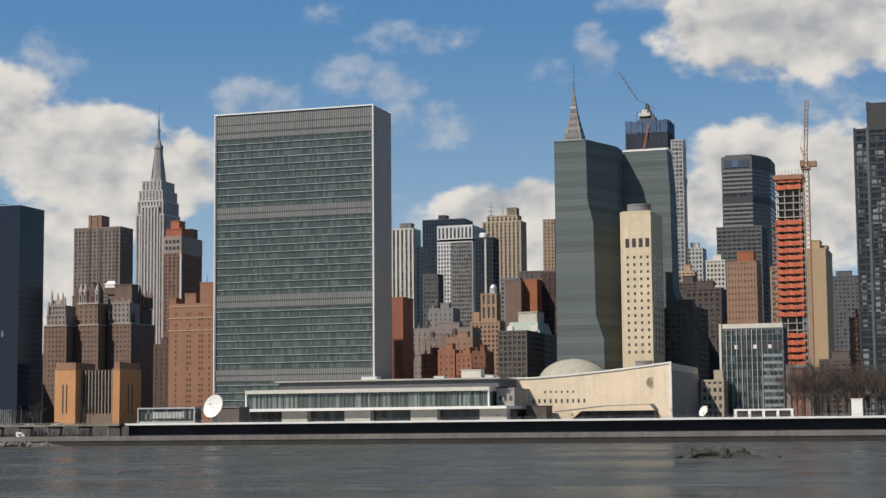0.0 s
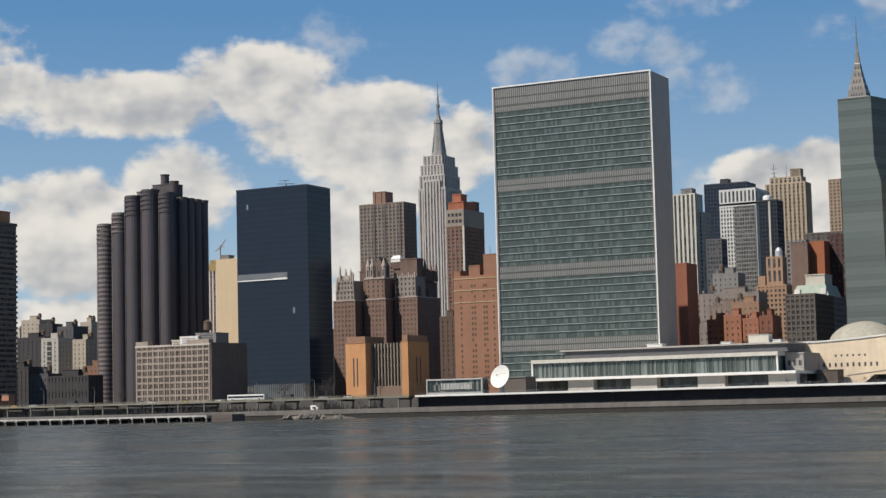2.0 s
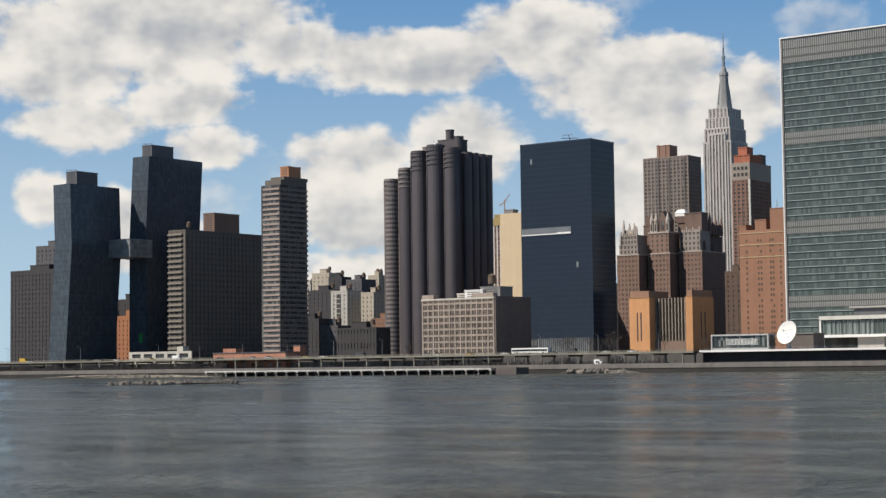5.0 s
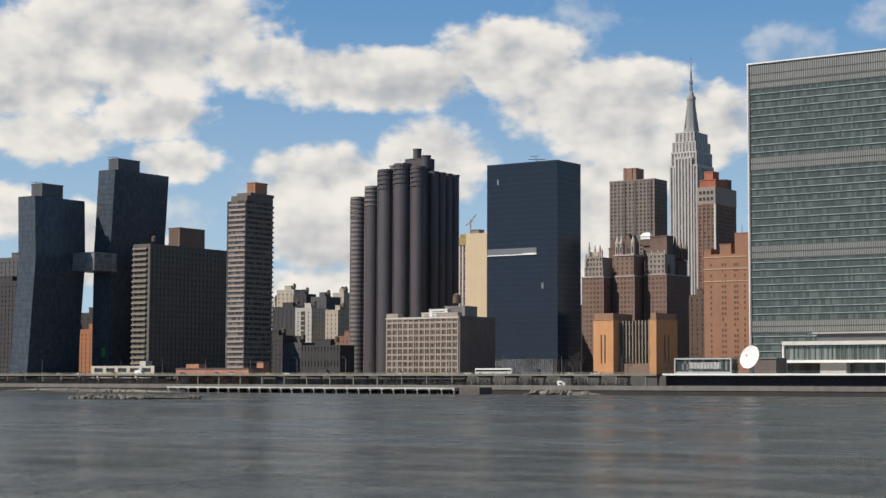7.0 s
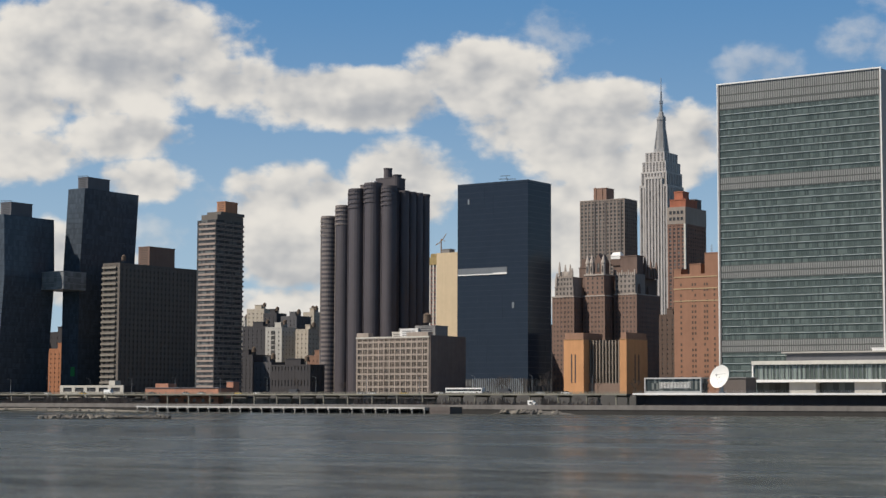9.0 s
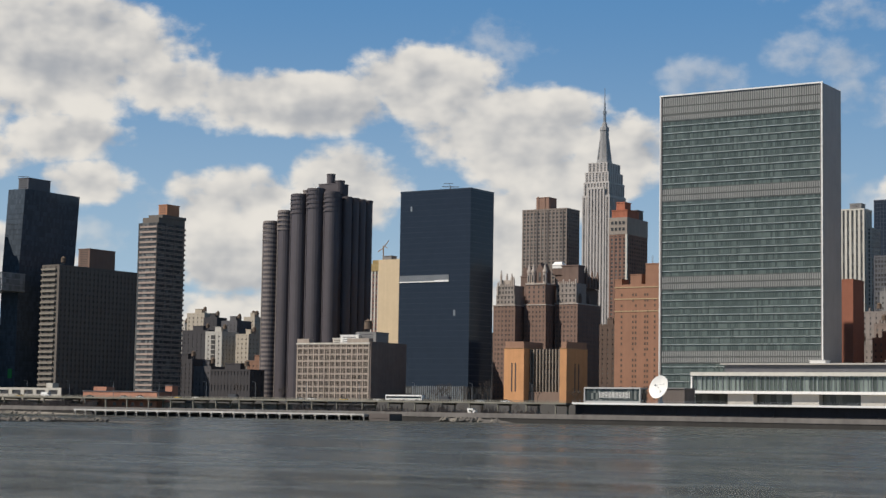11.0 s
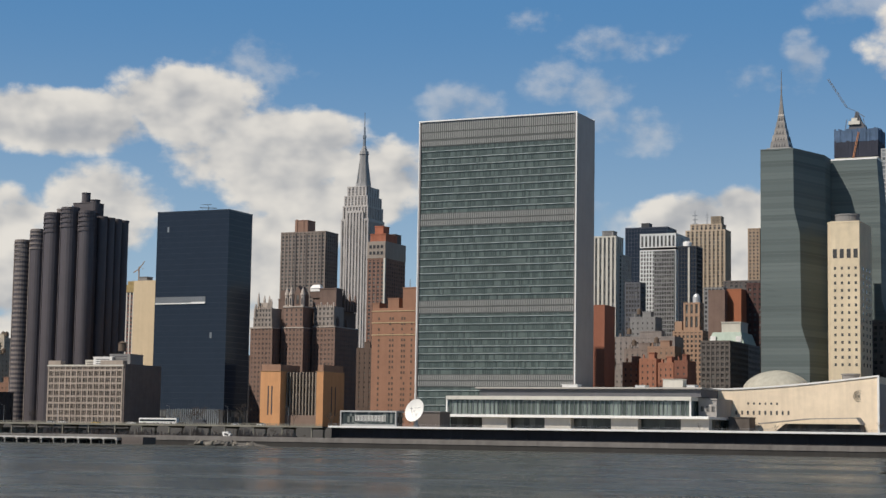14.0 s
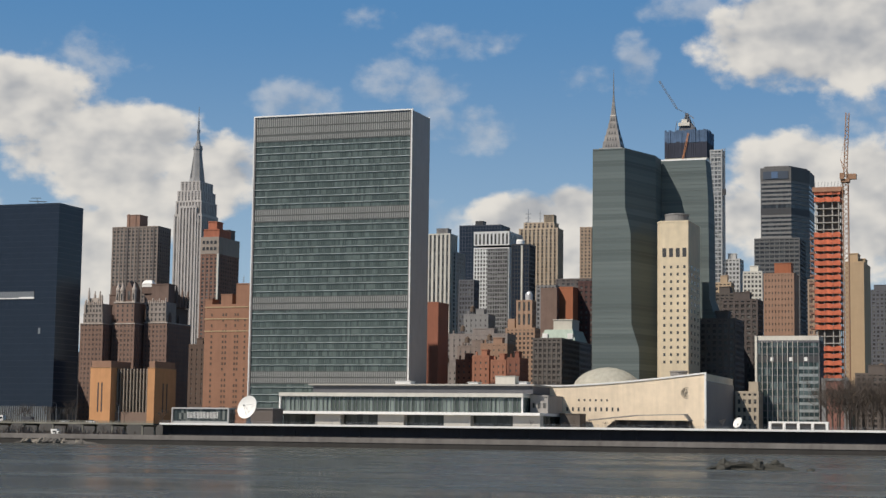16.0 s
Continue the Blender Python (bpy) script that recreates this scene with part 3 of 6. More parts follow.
def build_dish():
    ob = thing("satellite_dish", "large white satellite dish on a short post at the terrace edge", "satellite dish", -359.1, 755.5, 10.2)
    s = Shape()
    n, R = 40, 5.6
    rings = []
    for k, rr in enumerate((0.6, 1.6, 2.8, 4.0, 5.0, R)):
        rings.append((rr, 1.4 * (rr / R) ** 2))
    v, f = [], []
    for side in (0.0, -0.25):
        for rr, h in rings:
            for i in range(n):
                a = 2 * math.pi * i / n
                v.append((rr * math.cos(a), rr * math.sin(a), h + side))
    m = len(rings)
    for side in (0, 1):
        o = side * m * n
        for j in range(m - 1):
            for i in range(n):
                a, b = o + j * n + i, o + j * n + (i + 1) % n
                f.append((a, b, b + n, a + n))
        f.append(tuple(o + i for i in range(n)))
    for i in range(n):
        a, b = (m - 1) * n + i, (m - 1) * n + (i + 1) % n
        f.append((a, b, b + m * n, a + m * n))
    s.v, s.f = v, f
    tilt = pose(0, -0.6, 7.4, 72, 0, -16)
    d = part("reflector", s, surface("dish_white", (0.80, 0.79, 0.75), 0.5, vary=0.08), ob)
    d.matrix_local = tilt
    feed = Shape()
    for a in (0.5, 2.6, 4.7):
        feed.bar((3.6 * math.cos(a), 3.6 * math.sin(a), 0.7), (0, 0, 3.6), 0.06)
    feed.ring([(3.3, 0.35), (3.9, 0.35), (4.0, 0.1)], 10)
    p = part("feed", feed, STEEL, d, "feed horn on three struts")
    part("mount", Shape().ring([(0, 1.5), (0.6, 1.4), (1.0, 0.8), (6.6, 0.6)], 12).box(-1.4, 1.4, -0.4, 1.2, 5.6, 7.6), STEEL, ob, "grey steel mount")
    small = thing("satellite_dish", "small white dish beside the hall, on the terrace", "satellite dish", -138, 800, 10.1)
    c = part("reflector", s, MATS["dish_white"], small)
    c.matrix_local = pose(0, 0, 3.2, 66, 0, -38) @ Matrix.Scale(0.46, 4)
    part("mount", Shape().ring([(0, 1.1), (0.6, 1.0), (3.0, 0.5)], 10), STEEL, small)


def build_pavilion():
    ob = thing("pavilion", "small glazed pavilion with pale frame on the terrace", "pavilion", -385, 757)
    frame_m = surface("pavilion_frame", (0.42, 0.42, 0.41), 0.6)
    part("glazing", Shape().box(-14.5, 14.5, 0, 7, 10.2, 17), glazing("pavilion_glass", (0.04, 0.05, 0.05), 0.15, (1.2, 3), 0.5), ob)
    part("roof", Shape().box(-15, 15, -0.8, 7.6, 17, 17.7), frame_m, ob)
    for x in (-15, 14.4):
        part("side_post", Shape().box(x, x + 0.6, -0.8, 0.2, 10.2, 17), frame_m, ob)
    s = Shape()
    for i in range(22):
        s.box(-7 + i * 0.75, -6.75 + i * 0.75, -0.3, 0, 12.6, 15.6)
    part("slat", s, WHITE, ob, kind="stuff")
    part("sill", Shape().box(-14.4, 14.4, -0.5, 0, 10.2, 11.2), frame_m, ob)
    low = thing("terrace_wing", "low dark-walled terrace wing behind the dish", "building", -350, 775)
    part("wall", Shape().box(-20, -6, 0, 12, 10, 17.5), DUSK, low)
    part("roof", Shape().box(-20.5, -5.5, -0.5, 12.5, 17.5, 18), GREYWALL, low)


def build_hall():
    ob = thing("assembly_hall", "sweeping cream stone hall with curved roofline and shallow dome", "hall", -203.4, 844.7)
    stone = surface("hall_stone", (0.74, 0.615, 0.455), 0.85, vary=0.24, patch=0.05)
    w, dep, n = 83.5, 76.0, 28

    def roof(s):
        return 31.1 + 6.3 * max(0.0, (s - 0.12) / 0.88) ** 1.35

    def bow(s):
        return 3.5 * math.sin(math.pi * s)

    v, f = [], []
    for i in range(n + 1):
        s = i / n
        x = -w / 2 + w * s
        v += [(x, bow(s), 10), (x, bow(s), roof(s)), (x, dep - bow(s), roof(s)), (x, dep - bow(s), 10)]
    for i in range(n):
        a, b = 4 * i, 4 * i + 4
        f += [(a, b, b + 1, a + 1), (a + 1, b + 1, b + 2, a + 2), (a + 2, b + 2, b + 3, a + 3), (a, a + 3, b + 3, b)]
    f += [(0, 1, 2, 3), (4 * n + 3, 4 * n + 2, 4 * n + 1, 4 * n)]
    body = Shape()
    body.v, body.f = v, f
    part("hall_body", body, stone, ob)
    rim = Shape()
    for i in range(n):
        s, q = i / n, (i + 1) / n
        rim.bar((-w / 2 + w * s, bow(s) - 0.1, roof(s) + 0.1), (-w / 2 + w * q, bow(q) - 0.1, roof(q) + 0.1), 0.55)
    part("roof_edge", rim, WHITE, ob, "white stone coping", kind="stuff")
    part("north_wall", Shape().box(w / 2, w / 2 + 0.5, 0, dep, 10, roof(1) - 3.5), MARBLE, ob, "grey end wall")
    part("end_frame", Shape().box(w / 2 - 0.2, w / 2 + 0.7, -0.7, 0.5, 10, roof(1) + 0.5), WHITE, ob, "pale upright edge")
    hole = Shape().box(-0.45, 0.45, -0.06, 0.2, 0, 1.9).mesh("window", WINDOW)
    for i in range(10):
        s = 0.178 + i * 0.0336
        part("window", hole, WINDOW, ob).location = (-w / 2 + w * s, bow(s) - 0.05, 18.9)
    port = Shape().box(-0.4, 0.4, -0.06, 0.2, 0, 1.0).mesh("window", WINDOW)
    for i in range(6):
        s = 0.247 + i * 0.0334
        part("window", port, WINDOW, ob).location = (-w / 2 + w * s, bow(s) - 0.05, 23.8)
    cx, cy = -w / 2 + 29.3, 25.0
    pts = [(29.5, 17.4), (31.4, 17.2), (33.6, 16.3), (36.0, 14.4), (38.0, 11.8), (39.6, 8.6), (40.7, 5.0), (41.2, 1.6), (41.3, 0.3)]
    dm = part("dome", Shape().ring(pts, 40, cx, cy), surface("dome_copper", (0.40, 0.385, 0.32), 0.75, vary=0.4), ob, "shallow weathered grey-beige dome")
    ribs = Shape()
    for i in range(20):
        a = 2 * math.pi * i / 20
        for (z1, r1), (z2, r2) in zip(pts[1:], pts[2:-1]):
            ribs.bar((cx + r1 * math.cos(a), cy + r1 * math.sin(a), z1), (cx + r2 * math.cos(a), cy + r2 * math.sin(a), z2), 0.07)
    part("rib", ribs, MATS["dome_copper"], dm, kind="stuff")
    part("roof_drum", Shape().ring([(32, 4.2), (38.6, 4.2), (38.8, 4.6), (39.4, 4.5)], 18, 24.5, 22), GREYWALL, ob, "low roof drum")
    e = Shape()
    for r in (2.6, 1.7):
        for i in range(20):
            a, b = 2 * math.pi * i / 20, 2 * math.pi * (i + 1) / 20
            e.bar((r * math.cos(a), 0, r * math.sin(a)), (r * math.cos(b), 0, r * math.sin(b)), 0.13)
    for i in range(6):
        a = math.pi * i / 6
        e.bar((-2.6 * math.cos(a), 0, -2.6 * math.sin(a)), (2.6 * math.cos(a), 0, 2.6 * math.sin(a)), 0.09)
    em = part("emblem", e, surface("emblem_bronze", (0.16, 0.14, 0.11), 0.6), ob, "round dark bronze emblem")
    em.location = (w / 2 - 9.2, bow(0.87) - 0.25, 28.0)
    # thin ramped canopy over a shaded entrance, with clipped scrub below
    c = Shape()
    xs, zs = (-11.2, 11.3, 34.8, 37.2), (14.6, 17.0, 17.6, 14.6)
    for i in range(3):
        base = len(c.v)
        for k in (i, i + 1):
            c.v += [(xs[k], -16.7, zs[k] - 0.45), (xs[k], -16.7, zs[k]), (xs[k], -7.0, zs[k] + 0.2), (xs[k], -7.0, zs[k] - 0.25)]
        c.f += [(base + j, base + (j + 1) % 4, base + 4 + (j + 1) % 4, base + 4 + j) for j in range(4)] + [(base, base + 3, base + 2, base + 1), (base + 4, base + 5, base + 6, base + 7)]
    part("canopy", c, surface("canopy_grey", (0.30, 0.27, 0.24), 0.85), ob, "thin ramped grey canopy", kind="stuff")
    part("canopy_wall", Shape().loft([(10, [(-6, -9), (36, -9), (36, 3.2), (-6, 3.2)]), (14.6, [(0, -9), (35, -9), (35, 3.2), (0, 3.2)])]), surface("entrance_shade", (0.075, 0.064, 0.058), 0.9, vary=0.9, grain=0.4), ob, "shaded entrance wall")
    part("forecourt_wall", Shape().box(-27, -17, -11, 0, 10, 17.0).box(-27.3, -16.7, -11.3, 0, 17.0, 17.5), surface("forecourt_brown", (0.12, 0.10, 0.085), 0.9, vary=0.6), ob, "low dark forecourt wall")


build_conference()
build_dish()
build_pavilion()
build_hall()


# ---- the far spires ----
def build_stepped_skyscraper():
    ob = thing("stepped_skyscraper", "tall grey limestone skyscraper with setbacks, mast and antenna", "skyscraper", -1104, 2141)
    g = glazing("far_window", (0.17, 0.16, 0.155), 0.5, (2.2, 3.8), 0.3, (0.2, 0.2, 0.19), 0.3)
    grey_stone = surface("weathered_limestone", (0.43, 0.40, 0.375), 0.88)
    facade(ob, -20, 20, -23.3, 23.3, 10, 300, g, grey_stone, 80, 8, 10, pier=0.5, span=0.0, proud=0.9, cap=3)
    facade(ob, -18.5, 18.5, -22.2, 22.2, 300, 318, g, grey_stone, 5, 8, 9, pier=0.5, span=0.0, proud=0.8, cap=2)
    facade(ob, -17.5, 17, -21, 21, 318, 332, g, grey_stone, 4, 7, 7, pier=0.5, span=0.2, proud=0.5)
    facade(ob, -14, 14, -19, 19, 332, 345, g, grey_stone, 4, 5, 5, pier=0.5, span=0.2, proud=0.4)
    bay = part("front_bay", Shape().box(-12, 12, -24.6, -23.3, 10, 308), g, ob, "projecting striped front bay")
    ribs = Shape()
    for i in range(6):
        ribs.box(-12.3 + i * 4.7, -10.1 + i * 4.7, -25.6, -24.6, 10, 310)
    ribs.box(-12.5, 12.5, -25.7, -23.4, 308, 311)
    part("rib", ribs, grey_stone, bay, kind="stuff")
    mast = Shape().ring([(345, 11.5), (351, 10.5), (351.2, 8.6), (358, 7.8), (384, 6.2), (391, 6.0), (391.2, 6.8), (396, 6.2), (396.2, 4.6), (402, 3.0), (404, 1.6)], 8)
    m = part("mooring_mast", mast, surface("mast_metal", (0.26, 0.255, 0.25), 0.6, 0.1, grain=0.3, vary=0.4), ob, "winged grey metal mast")
    wings = Shape()
    for i in range(4):
        a = math.pi / 4 + i * math.pi / 2
        c, s = math.cos(a), math.sin(a)
        wings.loft([(345, [(c * 6 - s, s * 6 + c), (c * 11 - s, s * 11 + c), (c * 11 + s, s * 11 - c), (c * 6 + s, s * 6 - c)]),
                    (388, [(c * 4 - s * .5, s * 4 + c * .5), (c * 5.4 - s * .5, s * 5.4 + c * .5), (c * 5.4 + s * .5, s * 5.4 - c * .5), (c * 4 + s * .5, s * 4 - c * .5)])])
    part("wing", wings, MATS["mast_metal"], m, kind="stuff")
    part("antenna", Shape().ring([(403, 2.3), (414, 1.9), (414.1, 2.6), (418, 2.6), (418.1, 1.5), (430, 1.2), (431, 0.7), (450, 0.4)], 8), STEEL, m, "tapering broadcast antenna")


def build_spire_tower():
    ob = thing("spire_skyscraper", "art deco skyscraper with tapering stainless steel crown and needle spire", "skyscraper", -372.2, 1519.5)
    brick = surface("white_grey_brick", (0.36, 0.35, 0.33), 0.8)
    facade(ob, -10, 10, -10, 10, 10, 262, WINDOW, brick, 70, 7, 7, pier=0.5, span=0.3)
    crown_m = surface("crown_steel", (0.17, 0.16, 0.15), 0.4, 0.35, grain=0.8, vary=0.7)
    stages = ((262, 9.6), (268, 8.9), (268.6, 8.2), (274, 7.2), (274.6, 6.5), (280, 5.5), (280.6, 5.0), (286, 4.1), (286.6, 3.7), (292, 2.9), (292.6, 2.6), (298, 1.9), (305, 1.1), (312, 0.6), (334, 0.15))
    stages = [(z, r * 0.86) for z, r in stages]
    crown = part("crown", Shape().loft([(z, [(-r, -r), (r, -r), (r, r), (-r, r)]) for z, r in stages]), crown_m, ob, "ribbed stainless steel crown")
    tri = Shape()
    for z, r in ((263, 8.17), (269, 6.97), (275.0, 5.5), (281.0, 4.2), (287.0, 3.1)):
        k = max(2, int(r / 1.6))
        for i in range(k):
            x = -r * 0.72 + (i + 0.5) * 1.44 * r / k
            for sx, sy in ((1, 0), (0, 1)):
                if sx:
                    tri.loft([(z, [(x - 0.75, -r - 0.12), (x + 0.75, -r - 0.12), (x + 0.75, -r + 0.9), (x - 0.75, -r + 0.9)]), (z + 3.2, [(x - 0.06, -r + 0.25), (x + 0.06, -r + 0.25), (x + 0.06, -r + 1.6), (x - 0.06, -r + 1.6)])])
                else:
                    tri.loft([(z, [(r + 0.12, x - 0.75), (r + 0.12, x + 0.75), (r - 0.9, x + 0.75), (r - 0.9, x - 0.75)]), (z + 3.2, [(r - 0.25, x - 0.06), (r - 0.25, x + 0.06), (r - 1.6, x + 0.06), (r - 1.6, x - 0.06)])])
    part("crown_window", tri, DARK, crown, "triangular dark windows", kind="stuff")


build_stepped_skyscraper()
build_spire_tower()


# ---- south group ----
def bent_tower(U, V, w, d, top, shifts, label, mech):
    ob = thing("bent_tower", label, "skyscraper", U - w / 2, V + d / 2, group="pair of bent towers")
    gl = glazing("bent_glass", (0.066, 0.080, 0.098), 0.10, (1.6, 3.3), 0.08, (0.12, 0.15, 0.17), 0.22, 0.003, 0.3)
    x, y = w / 2, d / 2
    part("glazing", Shape().loft([(z, [(-x + s, -y), (x + s, -y), (x + s, y), (-x + s, y)]) for z, s in shifts]), gl, ob)
    line = Shape()
    mul = surface("bent_mullion", (0.03, 0.035, 0.042), 0.4, 0.5)
    floors = int((top - 10) / 3.4)
    for i in range(1, floors):
        z = 10 + i * 3.4
        s = shifts[-1][1]
        for (za, sa), (zb, sb) in zip(shifts, shifts[1:]):
            if za <= z <= zb:
                s = sa + (sb - sa) * (z - za) / (zb - za)
        line.box(-x + s - 0.03, x + s + 0.03, -y - 0.03, y + 0.03, z, z + 0.2)
    part("floor_line", line, mul, ob, kind="stuff")
    roof_box(ob, *mech, SLATE)
    m = mech
    s = Shape().bar((m[0] + 2, m[2] + 2, m[5]), (m[0] + 2, m[2] + 2, m[5] + 1.6), 0.2).bar((m[0] - 2.5, m[2] + 2, m[5] + 1.9), (m[1] - 2, m[2] + 2, m[5] + 1.4), 0.22)
    part("roof_crane", s, DARK, ob, "window-cleaning boom on the roof")
    return ob


bent_tower(-846.7, 821.9, 15.3, 50.1, 145.4, ((10, -3.4), (92, -3.2), (145.4, 0.0)), "dark blue glass tower leaning at mid-height, with a sky bridge", (-4, 5, -20, 0, 145, 153))
bent_tower(-866.5, 771.2, 16.0, 42.8, 124.6, ((10, -4.2), (84, 1.6), (124.6, 0.0)), "lower dark blue glass tower bent at half height", (-4, 6, -14, 4, 124.4, 133))


def build_bridge():
    ob = thing("sky_bridge", "grey glass sky bridge between two bent towers", "bridge", -852.5, 803, 0)
    part("bridge_body", Shape().box(-15, 7.5, 0, 20, 77.6, 89.6), glazing("bridge_glass", (0.20, 0.21, 0.215), 0.3, (2.4, 3.6), 0.5, (0.30, 0.31, 0.32)), ob)
    s = Shape()
    for z in (76.2, 79.9, 83.7, 87.5):
        s.box(-15.2, 7.7, -0.25, 20.2, z + 1.5, z + 2.0)
    part("bridge_frame", s, STEEL, ob, kind="stuff")


build_bridge()
_net = thing("green_netting", "small patch of green netting on a glass tower", "netting", -853.5, 821.0)
part("net_sheet", Shape().box(-1.6, 1.6, -0.35, 0.2, 22, 28), surface("green_net", (0.03, 0.26, 0.07), 0.8), _net)

WARMDARK = surface("dark_tower_brick", (0.14, 0.122, 0.105), 0.88)
BALCONY = surface("balcony_concrete", (0.235, 0.21, 0.175), 0.88)


def build_dark_block():
    ob = thing("apartment_block", "dark brown apartment block with pale balconied end and roof house", "apartment block", -816, 853.6)
    facade(ob, -7.1, 7.1, -36.4, 36.4, 10, 94.2, surface("shaded_pane", (0.075, 0.067, 0.06), 0.5), WARMDARK, 24, 3, 20, pier=0.6, span=0.55)
    me = Shape().box(-7.5, 5.1, -38.0, -36.4, 0, 1.2).mesh("balcony", BALCONY)
    for i in range(23):
        part("balcony", me, BALCONY, ob, "pale balcony front").location = (0, 0, 13.6 + i * 3.5)
    roof_box(ob, -4.4, 5.5, -8, 16, 94.2, 106.5, surface("roof_house_brick", (0.20, 0.13, 0.10), 0.9))
    water_tank(ob, 2, -28, 94.2, 1.6, 2.6)


def build_slim_tower():
    ob = thing("slim_tower", "slim brown tower ringed by pale balcony bands, orange brick roof house", "apartment tower", -705.7, 796.4)
    x, y = 7.15, 12.45
    part("glazing", Shape().box(-x, x, -y, y, 10, 113), WINDOW, ob)
    band = surface("band_concrete", (0.34, 0.265, 0.225), 0.88)
    c = 2.2
    poly = [(-x - 0.5 + c, -y - 0.5), (x + 0.2, -y - 0.5), (x + 0.45, -y - 0.2), (x + 0.45, y + 0.5), (-x - 0.5, y + 0.5), (-x - 0.5, -y - 0.5 + c)]
    me = Shape().loft([(0, poly), (1.2, poly)]).mesh("balcony_band", band)
    n = 34
    for i in range(n):
        part("balcony_band", me, band, ob).location = (0, 0, 11 + i * 3.0)
    s = Shape()
    for i in range(4):
        s.box(x, x + 0.3, -y + 7.6 * i, -y + 7.6 * i + 0.7, 10, 113)
    part("pier", s, WARMDARK, ob, kind="stuff")
    rail = Shape()
    for i in range(n):
        rail.box(x + 0.46, x + 0.56, -y - 0.3, y + 0.5, 11.3 + i * 3.0, 11.9 + i * 3.0)
    part("balcony_rail", rail, DUSK, ob, kind="stuff")
    part("step", Shape().box(-x + 1.8, x, -y + 1.5, y, 113, 116.2).box(-x + 4, x + 0.6, -y + 4, y + 0.3, 116.2, 118), WARMDARK, ob, "dark stepped top")
    roof_box(ob, -1.6, 5.0, -1.5, 9.5, 118, 124.5, surface("orange_roof_house", (0.46, 0.22, 0.12), 0.9))


def build_fluted_tower():
    ob = thing("fluted_tower", "dark brown tower of clustered half-round bays in rising steps", "apartment tower", -723.4, 974.5)
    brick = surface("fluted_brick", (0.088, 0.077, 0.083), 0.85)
    # Paler copy puts sunlight from the left into rings, ribs and caps.
    pale = surface("fluted_sunlit", (0.215, 0.185, 0.17), 0.85)
    part("core", Shape().box(-24, -12, -17, 19.5, 10, 131).box(-12, 0, -16.9, 19.4, 10, 138).box(0, 29, -16.8, 19.3, 10, 146), brick, ob)
    bays = [(-24.1, -19.5, 5.0, 132.3), (-11.6, -19.5, 5.0, 139.0), (0.4, -20, 5.6, 149.5), (14.4, -20.5, 5.8, 152.5), (26.3, -18.5, 5.0, 150.0),
            (31.2, -8, 3.2, 147.5), (31.4, 0, 3.2, 147.5), (31.4, 8, 3.2, 147.5), (31.2, 16, 3.4, 147.5), (27, 21, 3.2, 147), (-6, 21, 5, 144), (-20, 20, 5, 136), (10, 21, 5, 147)]
    for x, y, r, z in bays:
        b = part("bay", Shape().ring([(10, r), (z, r)], 20, x, y), surface("bay_dark", (0.080, 0.070, 0.078), 0.6), ob, "half-round balconied bay")
        s = Shape()
        k = int((z - 10) / 3.1)
        for i in range(k if x < -20 and y < 0 else 0):
            s.ring([(10 + i * 3.1, r + 0.14), (11.5 + i * 3.1, r + 0.14)], 20, x, y)
        for i in range(4 if y < 0 and r > 4 else 0):
            s.ring([(z - 3.6 - i * 3.1, r + 0.5), (z - 2.5 - i * 3.1, r + 0.5)], 20, x - 0.5, y)
        s.ring([(z - 1.2, r + 0.3), (z + 0.5, r + 0.3)], 20, x, y)
        part("band", s, pale if x < -5 else brick, b, "balcony rings, coloured pale on the sunlit left" if x < -5 else "", kind="stuff")
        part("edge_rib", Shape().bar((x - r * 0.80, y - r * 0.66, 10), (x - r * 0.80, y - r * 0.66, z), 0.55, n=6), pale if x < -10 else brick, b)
    roof_box(ob, 10, 26, -12, 0, 146, 157, brick, louvres=False)
    for cx, cy, r, z0, z1 in ((18.0, -9, 2.9, 157, 163.5), (25.5, -9, 3.2, 150, 158.5), (-10.5, -11, 2.2, 139, 147.5), (-6.0, -13, 2.4, 139, 150.8), (0.8, -13, 2.6, 149, 152.8), (3.6, -13, 2.2, 149, 152.6)):
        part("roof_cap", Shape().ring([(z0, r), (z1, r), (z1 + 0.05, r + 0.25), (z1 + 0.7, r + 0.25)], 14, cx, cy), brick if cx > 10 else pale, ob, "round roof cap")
    part("white_roof_unit", Shape().box(9.5, 12.5, -17, -14, 152.6, 155).bar((8.0, -15, 152), (8.0, -15, 158), 0.15), WHITE, ob, "small white roof unit")
    water_tank(ob, 22, -6, 146, 1.8, 3)
    antenna(ob, 4, -8, 146, 11)


